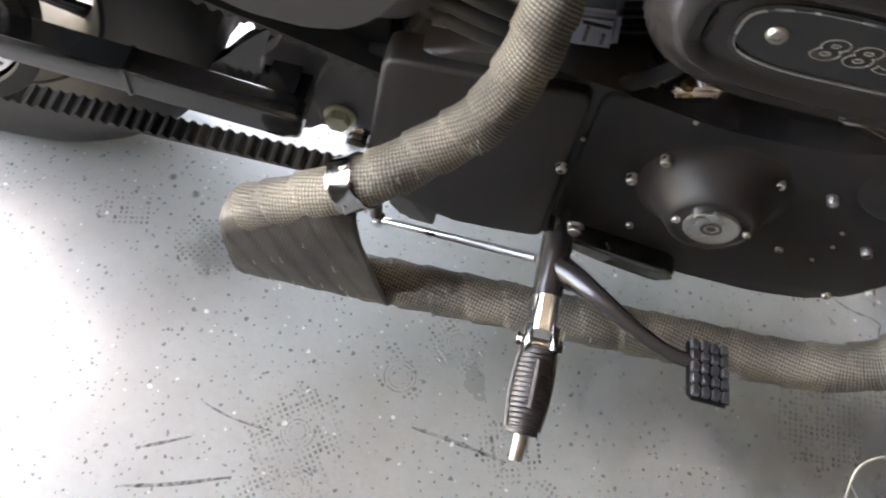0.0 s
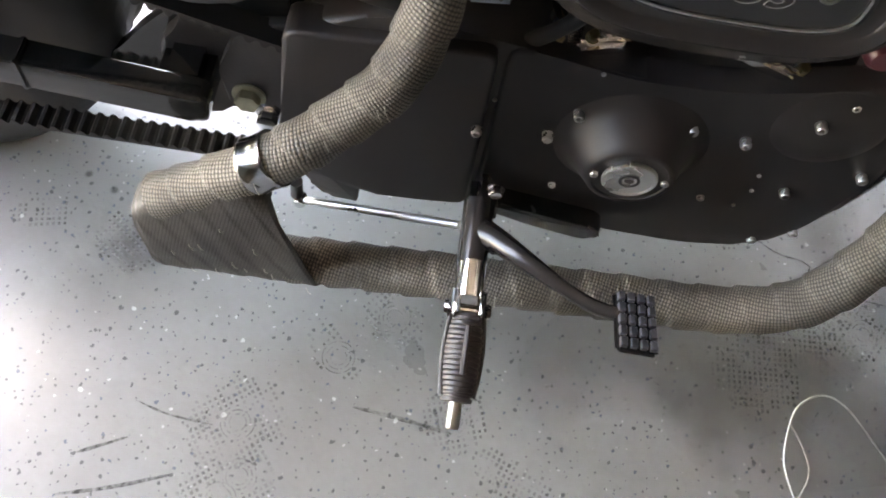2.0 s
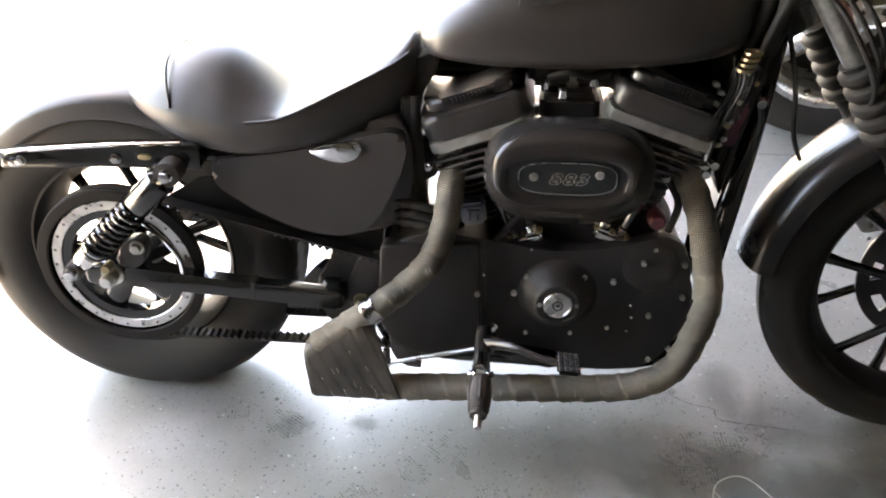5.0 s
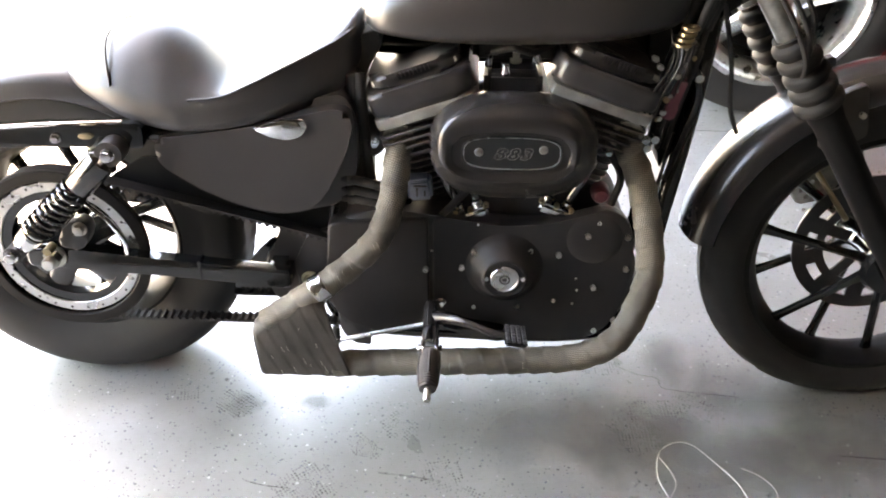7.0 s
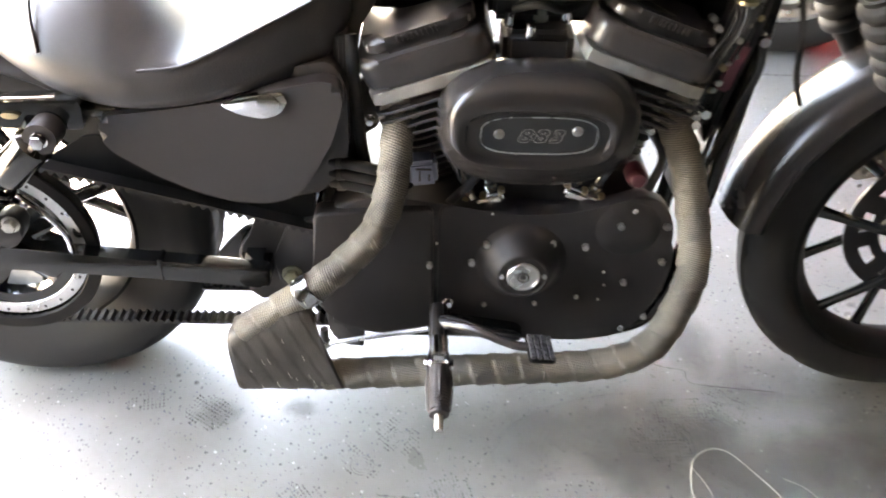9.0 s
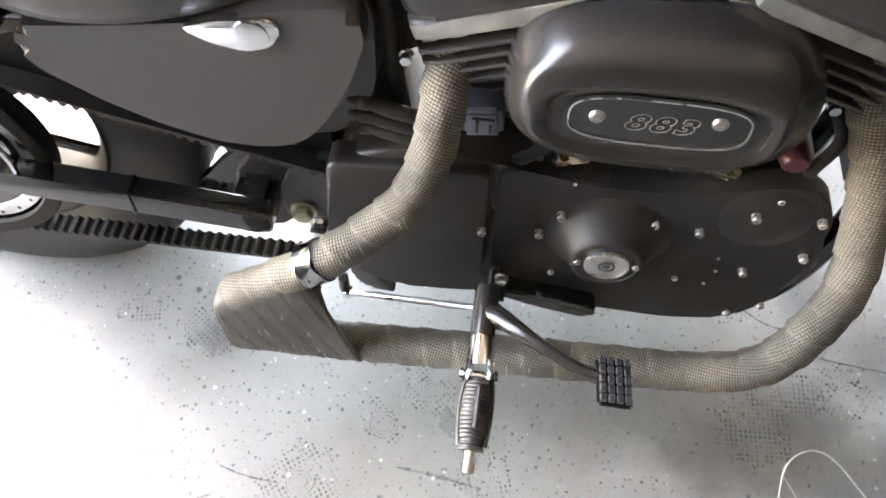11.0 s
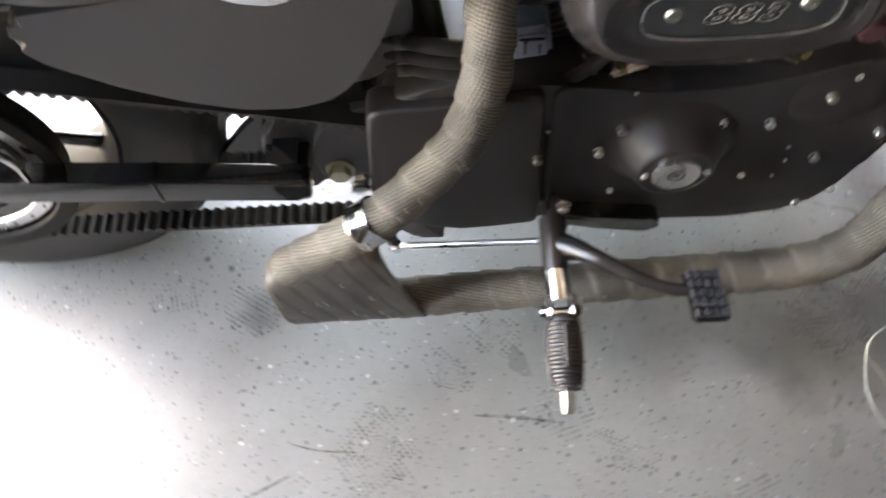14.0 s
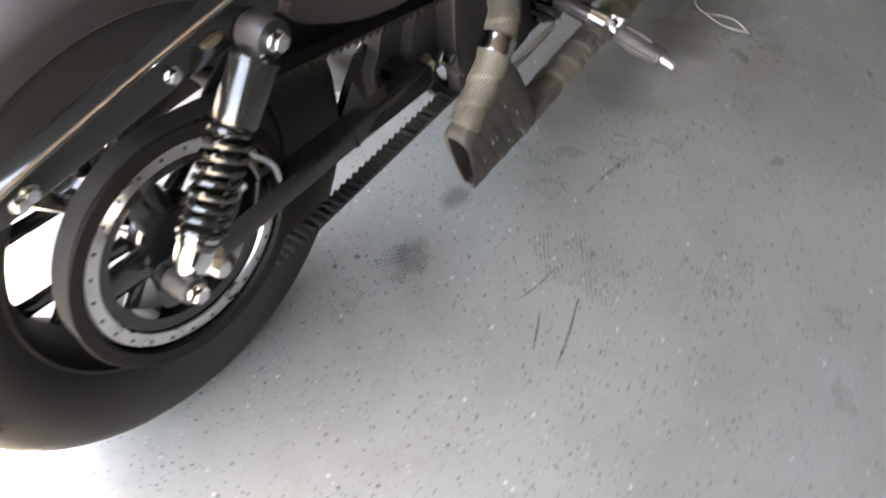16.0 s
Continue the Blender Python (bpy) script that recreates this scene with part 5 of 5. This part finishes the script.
for s in (-1, 1):
    br = part("fender_bracket", prism(rounded([(1.345, 0.555), (1.345, 0.65), (1.40, 0.68), (1.42, 0.585)], 0.015), FRONT[1] + s * 0.085, FRONT[1] + s * 0.067, 0.003), M_DENIM, front_fender)
    for x, z in ((1.365, 0.60), (1.40, 0.625)):
        share("fender_bolt", BOLT, br, along((x, FRONT[1] + s * 0.085, z), (x, s * 2, z)))


def brake_disc(y, s):
    bm = bmesh.new()
    lathe([(0.121, y - 0.0022), (0.146, y - 0.0022), (0.146, y + 0.0022), (0.121, y + 0.0022)], FRONT, 64, bm=bm, close=True)
    lathe([(0.086, y - 0.0022), (0.103, y - 0.0022), (0.103, y + 0.0022), (0.086, y + 0.0022)], FRONT, 64, bm=bm, close=True)
    for k in range(10):
        a = 2 * math.pi * k / 10 + 0.3
        d = np.array((math.cos(a), 0, math.sin(a)))
        part("disc_bridge", box(np.array(FRONT) + d * 0.112 + np.array((0, y, 0)), (0.024, 0.004, 0.034), 0.001, pose(0, 0, 0, 0, -math.degrees(a), 0), None, 1), M_SATIN, front_wheel)
        if k % 2 == 0:
            part("disc_arm", box(np.array(FRONT) + d * 0.066 + np.array((0, y, 0)), (0.05, 0.005, 0.024), 0.002, pose(0, 0, 0, 0, -math.degrees(a), 0), None, 1), M_SATIN, front_wheel)
    disc = part("brake_disc", bm, M_SATIN, front_wheel, "dark drilled brake disc")
    pin = lathe([(0, 0), (0.0036, 0), (0.0040, 0.0012), (0.0026, 0.002), (0, 0.002)], (0, 0, 0), 12, 'Z')
    me = mesh_of("disc_button", pin, M_STEEL)
    for k in range(16):
        a = 2 * math.pi * k / 16
        q = (FRONT[0] + 0.134 * math.cos(a), y + s * 0.0022, FRONT[2] + 0.134 * math.sin(a))
        ob = share("disc_button", me, front_wheel, along(q, (q[0], q[1] + s, q[2])))


brake_disc(0.024, -1)
bm = prism(rounded([(1.385, 0.385), (1.36, 0.43), (1.375, 0.475), (1.43, 0.485), (1.46, 0.45), (1.44, 0.40)], 0.014), 0.01, 0.055, 0.006)
caliper = part("brake_caliper", bm, M_STEEL, bike, "grey front brake caliper behind the wheel")
part("sensor_rod", tube([(1.395, -0.012, 0.475), (1.472, -0.02, 0.375)], 0.0055, 10), M_BRASS, caliper)
for k in range(4):
    part("caliper_fin", box((1.372 + 0.012 * k, 0.006, 0.452 - 0.012 * k), (0.006, 0.012, 0.034), 0.0015, pose(0, 0, 0, 0, 40, 0)), M_ALLOY, caliper)
part("brake_line", tube([(1.39, 0.07, 0.49), (1.34, 0.08, 0.60), (1.28, 0.05, 0.74), (1.20, 0.03, 0.86)], 0.004, 8), M_HOSE, caliper)
# rear caliper and its line by the right swingarm
rc = part("rear_caliper", prism(rounded([(0.01, 0.345), (0.015, 0.375), (0.045, 0.405), (0.072, 0.40), (0.072, 0.372), (0.05, 0.34)], 0.010), -0.155, -0.125, 0.006), M_CASE, bike)
share("caliper_bolt", hex_bolt_mesh(0.010, 0.012), rc, outward((0.056, -0.155, 0.387)))
part("caliper_pin", lathe([(0, -0.018), (0.008, -0.018), (0.008, 0.006), (0, 0.006)], (0.0, -0.165, 0.352), 14), M_BRASS, rc)
part("brake_hose", tube([(0.07, -0.14, 0.43), (0.105, -0.145, 0.40), (0.128, -0.145, 0.36), (0.13, -0.145, 0.33)], 0.0042, 8), M_CHROME, rc)
# handlebar, only its risers and bar
bm = tube([(1.10, -0.36, 0.98), (1.11, -0.25, 0.985), (1.13, -0.10, 0.955), (1.135, 0, 0.95), (1.13, 0.10, 0.955), (1.11, 0.25, 0.985), (1.10, 0.36, 0.98)], 0.0125, 14)
part("handlebar", bm, M_GLOSS, bike)
bm = tube([(0.62, 0.12, 0.16), (0.63, 0.22, 0.07), (0.635, 0.27, -0.018)], 0.011, 12)
part("side_stand", bm, M_GLOSS, bike)

# ---- red car beyond ----
car = new("car")
car.matrix_world = Matrix.Translation((1.62, 1.37, 0))
tagged(car, "red car with five-spoke alloy wheels parked beyond the motorcycle", "car")
# lower body with wheel arches, and a narrower cabin above it
side = [(-0.425, 0.385), (-0.455, 0.50), (-0.45, 0.66), (-0.42, 0.78), (-0.30, 0.88), (0.10, 0.94), (0.55, 0.98), (2.0, 1.0), (3.4, 1.0), (3.72, 0.95), (3.80, 0.60), (3.74, 0.32), (3.10, 0.20)]
for k in range(17):
    a = math.pi * k / 16
    side.append((2.68 + 0.395 * math.cos(a), 0.375 + 0.395 * math.sin(a)))
side += [(2.25, 0.18), (0.42, 0.13)]
for k in range(17):
    a = math.pi * k / 16
    side.append((0.395 * math.cos(a), 0.375 + 0.395 * math.sin(a)))
side += [(-0.41, 0.378)]
body = part("car_body", prism(side, -0.02, 1.62, 0.035, 4), M_RED, car, "glossy red car body")
cabin = part("cabin", prism(rounded([(0.58, 0.96), (1.16, 1.36), (1.35, 1.42), (2.45, 1.43), (2.75, 1.36), (3.36, 0.98)], 0.05, 5), 0.10, 1.50, 0.06, 4), M_RED, car)
for y in (0.097, 1.498):
    part("side_window", prism(rounded([(0.90, 1.01), (1.26, 1.31), (1.86, 1.36), (1.86, 1.01)], 0.03), y, y + 0.006, 0.002), M_GLASS, cabin, "dark tinted side window")
    part("side_window", prism(rounded([(1.94, 1.01), (1.94, 1.36), (2.48, 1.34), (2.95, 1.01)], 0.03), y, y + 0.006, 0.002), M_GLASS, cabin, "dark tinted side window")
part("windshield", box((0.875, 0.80, 1.172), (0.58, 1.15, 0.012), 0.004, pose(0, 0, 0, 0, -34.6, 0)), M_GLASS, cabin, "dark sloping windshield")
part("rear_window", box((3.06, 0.80, 1.18), (0.56, 1.15, 0.012), 0.004, pose(0, 0, 0, 0, 32.0, 0)), M_GLASS, cabin)
for y in (-0.024, 1.622):
    for x in (1.0, 1.90):
        part("door_seam", box((x, y, 0.62), (0.006, 0.004, 0.66), 0.001), M_CASE, body)
    part("door_handle", box((1.72, y, 0.80), (0.16, 0.02, 0.028), 0.008, seg=3), M_RED, body)
    part("sill", box((1.33, y + (0.03 if y < 0 else -0.03), 0.15), (1.75, 0.07, 0.06), 0.015), M_CASE, body)
for y in (0.24, 1.36):
    part("headlight", box((-0.435, y, 0.67), (0.05, 0.34, 0.13), 0.025, pose(0, 0, 0, 0, -10, 0), seg=3), M_ALLOY, body)
    part("tail_light", box((3.775, y, 0.75), (0.05, 0.26, 0.15), 0.02, seg=3), M_MAROON, body)
part("grille", box((-0.445, 0.80, 0.52), (0.04, 0.75, 0.12), 0.015), M_CASE, body)
part("bumper_line", box((-0.43, 0.80, 0.42), (0.05, 1.3, 0.03), 0.008), M_CASE, body)
for x, yc in ((0.0, 0.11), (2.68, 0.11), (0.0, 1.49), (2.68, 1.49)):
    c = (x, yc, 0.375)
    out = -1 if yc < 0.5 else 1
    liner = prism([(x + 0.41 * math.cos(math.pi * k / 12), 0.375 + 0.41 * math.sin(math.pi * k / 12)) for k in range(13)] + [(x - 0.41, 0.12), (x + 0.41, 0.12)], yc + 0.13 * -out - 0.01, yc + 0.13 * -out + 0.01, 0)
    part("wheel_arch_liner", liner, M_CASE, body)
    hub = part("car_wheel", lathe([(0, -0.06), (0.055, -0.06), (0.065, -0.05), (0.065, 0.05), (0, 0.05)], c, 32), M_ALLOY, car)
    bm = lathe([(0.258, -0.10), (0.285, -0.112), (0.335, -0.11), (0.365, -0.095), (0.375, -0.07), (0.375, 0.07), (0.365, 0.095), (0.258, 0.10)], c, 64, close=True)
    part("tyre", bm, M_RUBBER, hub)
    bm = lathe([(0.262, -0.10), (0.265, -0.108), (0.250, -0.110), (0.240, -0.098), (0.236, -0.088), (0.222, -0.082), (0.214, -0.06), (0.212, 0.06), (0.26, 0.09)], c, 64, close=True)
    part("rim", bm, M_ALLOY, hub, "silver alloy rim")
    for k in range(5):
        a = 2 * math.pi * k / 5 + 0.09
        bm = spoke_mesh(c, a, 0.03, 0.242, 0.075, 0.058, 0.075 * out, 0.04)
        part("spoke", bm, M_ALLOY, hub)
    bm = lathe([(0.05, 0.0), (0.14, 0.0), (0.14, 0.012), (0.05, 0.012)], c, 40, close=True)
    part("brake_disc", bm, M_STEEL, hub)
    part("brake_caliper", box((x + 0.11, yc, 0.40), (0.09, 0.05, 0.12), 0.015), M_BRASS, hub)


# ---- marks and litter on the floor ----
def ribbon(pts, width, z=0.0012, step=0.006):
    """A thin stroke on the floor that tapers and wavers."""
    path, run = smooth_path([(x, y, 0) for x, y in pts], step)
    bm = bmesh.new()
    tang = np.gradient(path, axis=0)
    rows = []
    for i, (p, t) in enumerate(zip(path, tang)):
        t = t / np.linalg.norm(t)
        f = run[i] / run[-1]
        w = width * (0.35 + 0.65 * math.sin(math.pi * min(1, max(0, f))) ** 0.5) * (0.8 + 0.4 * noise.noise(Vector((p[0] * 60, p[1] * 60, 0))))
        s = np.array((-t[1], t[0], 0)) * w / 2
        rows.append((bm.verts.new((*(p + s)[:2], z)), bm.verts.new((*(p - s)[:2], z))))
    for a, b in zip(rows, rows[1:]):
        bm.faces.new((a[0], b[0], b[1], a[1]))
    return bm


for pts, w in (([(0.612, -0.148), (0.675, -0.152), (0.732, -0.158)], 0.006), ([(0.318, -0.255), (0.343, -0.242), (0.369, -0.228)], 0.005), ([(0.309, -0.303), (0.366, -0.285), (0.425, -0.261)], 0.006),
               ([(0.365, -0.186), (0.404, -0.195), (0.458, -0.198)], 0.0035), ([(1.485, -0.032), (1.593, -0.033)], 0.004)):
    thing("scuff_mark", ribbon(pts, w), M_SCUFF, "dark rubber scuff on the painted floor", "scuff", "scuffs on the floor", kind="stuff")


def shoe_print(x, y, turn, rings, grid, seed):
    """A dusty sole print: rows of small blocks and rings."""
    rnd = random.Random(seed)
    bm = bmesh.new()
    M = Matrix.Translation((x, y, 0.0011)) @ Matrix.Rotation(radians(turn), 4, 'Z')
    nx, ny = int(grid[0] * 1.25), int(grid[1] * 1.25)
    for i in range(nx):
        for j in range(ny):
            px, py = (i - nx / 2) * 0.0068, (j - ny / 2) * 0.0068
            if (px / (nx * 0.0035)) ** 2 + (py / (ny * 0.0035)) ** 2 > 1 or rnd.random() < 0.2 or min([abs(math.hypot(px - a, py - b)) for a, b in rings] or [1]) < 0.02:
                continue
            s = 0.0026 * rnd.uniform(0.6, 0.9)
            bm.faces.new([bm.verts.new(M @ Vector((px + a * s, py + b * s, 0))) for a, b in ((-0.8, -1), (0.8, -1), (0.8, 1), (-0.8, 1))])
    for a, b in rings:
        for r in (0.009, 0.014, 0.019):
            n = 36
            for k in range(n):
                if rnd.random() < 0.45:
                    continue
                a0, a1 = 2 * math.pi * k / n, 2 * math.pi * (k + 1) / n
                quad = [(r, a0), (r, a1), (r + 0.0012, a1), (r + 0.0012, a0)]
                bm.faces.new([bm.verts.new(M @ Vector((a + q * math.cos(t), b + q * math.sin(t), 0))) for q, t in quad])
    return thing("shoe_print", bm, M_DUST, "faint dusty shoe print with a grid of small blocks", "shoe print", "shoe prints on the floor", kind="stuff")


for n, args in enumerate(((0.485, -0.19, 40, [(0, 0)], (14, 12)), (0.492, -0.262, 40, [(-0.015, -0.008), (0.016, 0.004)], (14, 10)), (0.733, -0.142, 20, [(0, 0)], (10, 9)), (0.811, -0.195, -20, [], (12, 6)), (0.300, 0.003, 60, [], (9, 11)),
                          (0.575, -0.086, 50, [(0, -0.01)], (6, 10)), (0.64, -0.03, 50, [(0, 0)], (8, 10)), (1.10, -0.01, 5, [], (14, 12)), (1.15, 0.05, 5, [], (14, 9)), (1.23, 0.07, -30, [(0.01, 0)], (11, 10)), (0.19, 0.02, 15, [], (9, 6)), (1.05, 0.17, 10, [], (12, 5)),
                          (0.98, -0.26, 25, [], (10, 8)), (1.16, -0.2, 70, [], (10, 8)), (0.62, -0.42, 10, [(0, 0)], (12, 9)))):
    shoe_print(*args, seed=n)


def stain_shade_material(name, color, alpha, scale):
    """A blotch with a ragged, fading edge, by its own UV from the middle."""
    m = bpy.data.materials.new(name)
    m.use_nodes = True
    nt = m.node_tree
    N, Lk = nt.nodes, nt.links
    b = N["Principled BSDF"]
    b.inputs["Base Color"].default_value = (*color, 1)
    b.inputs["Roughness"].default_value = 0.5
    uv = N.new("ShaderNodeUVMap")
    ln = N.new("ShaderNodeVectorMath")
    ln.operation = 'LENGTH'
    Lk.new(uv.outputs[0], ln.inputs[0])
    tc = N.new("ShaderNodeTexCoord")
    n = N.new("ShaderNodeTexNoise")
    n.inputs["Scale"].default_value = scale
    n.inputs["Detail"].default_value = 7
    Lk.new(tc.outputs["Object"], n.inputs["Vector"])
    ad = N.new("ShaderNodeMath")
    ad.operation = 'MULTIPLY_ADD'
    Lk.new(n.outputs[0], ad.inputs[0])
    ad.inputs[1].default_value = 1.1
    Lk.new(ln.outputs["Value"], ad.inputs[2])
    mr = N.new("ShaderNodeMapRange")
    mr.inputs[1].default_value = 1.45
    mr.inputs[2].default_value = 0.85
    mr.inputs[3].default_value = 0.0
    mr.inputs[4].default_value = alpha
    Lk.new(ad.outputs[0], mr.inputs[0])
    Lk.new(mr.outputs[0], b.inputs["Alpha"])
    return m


M_OIL = stain_shade_material("oily_stain", (0.05, 0.047, 0.042), 0.55, 22)
M_RING = stain_shade_material("faint_ring_stain", (0.07, 0.069, 0.063), 0.36, 30)
# floor grime, with the motorcycle's soft shade painted into the same brown
M_GRIME_SHADE = stain_shade_material("grime_and_painted_shade", (0.085, 0.078, 0.068), 0.30, 9)
# the long patches at the near right darken the floor as painted shade
for x, y, rx, ry, z, m in ((0.316, 0.000, 0.055, 0.042, 0.0016, M_RING), (0.225, 0.080, 0.007, 0.007, 0.0016, M_OIL), (0.262, 0.065, 0.007, 0.007, 0.0016, M_OIL), (1.34, 0.14, 0.2, 0.12, 0.0018, M_GRIME_SHADE),
                           (0.46, 0.02, 0.04, 0.03, 0.0018, M_RING), (0.96, 0.00, 0.34, 0.13, 0.0024, M_GRIME_SHADE), (1.24, -0.06, 0.34, 0.13, 0.0026, M_GRIME_SHADE), (1.18, 0.20, 0.07, 0.11, 0.0028, M_GRIME_SHADE), (1.52, -0.02, 0.30, 0.10, 0.0030, M_GRIME_SHADE)):
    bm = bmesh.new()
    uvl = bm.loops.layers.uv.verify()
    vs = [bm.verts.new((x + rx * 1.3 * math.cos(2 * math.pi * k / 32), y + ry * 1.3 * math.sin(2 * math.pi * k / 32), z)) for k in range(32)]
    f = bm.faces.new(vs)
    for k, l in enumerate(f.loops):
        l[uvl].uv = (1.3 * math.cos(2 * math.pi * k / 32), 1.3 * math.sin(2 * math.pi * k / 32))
    thing("floor_stain_or_shade", bm, m, "dark smudged stain or painted-in shade on the painted floor", "stain", "stains on the floor", kind="stuff")

# a loop of thin pale wire lying on the floor
bm = tube([(1.150, -0.165, 0.004), (1.134, -0.120, 0.006), (1.138, -0.075, 0.010), (1.152, -0.046, 0.006), (1.182, -0.027, 0.004), (1.210, -0.036, 0.007), (1.245, -0.072, 0.005), (1.280, -0.118, 0.004), (1.298, -0.175, 0.004)], 0.0012, 7, 0.006)
wire = thing("wire", bm, M_WIRE, "loop of thin pale wire lying on the floor", "wire")
part("wire_strand", tube([(1.140, -0.072, 0.009), (1.158, -0.098, 0.005), (1.166, -0.128, 0.004), (1.150, -0.165, 0.004)], 0.0011, 7, 0.006), M_WIRE, wire)
part("wire_strand", tube([(1.293, -0.081, 0.004), (1.324, -0.100, 0.007), (1.347, -0.130, 0.004), (1.340, -0.170, 0.004)], 0.0011, 7, 0.006), M_WIRE, wire)
# hairline crack and a joint in the concrete
for pts, w in (([(1.045, 0.20), (1.116, 0.159), (1.165, 0.149), (1.178, 0.119), (1.328, 0.108)], 0.003), ([(0.4, 1.235), (1.2, 1.253), (1.54, 1.264), (2.8, 1.29)], 0.006)):
    thing("floor_crack", ribbon(pts, w, 0.0010, 0.012), M_SCUFF, "hairline crack in the painted concrete floor", "crack", kind="structure")
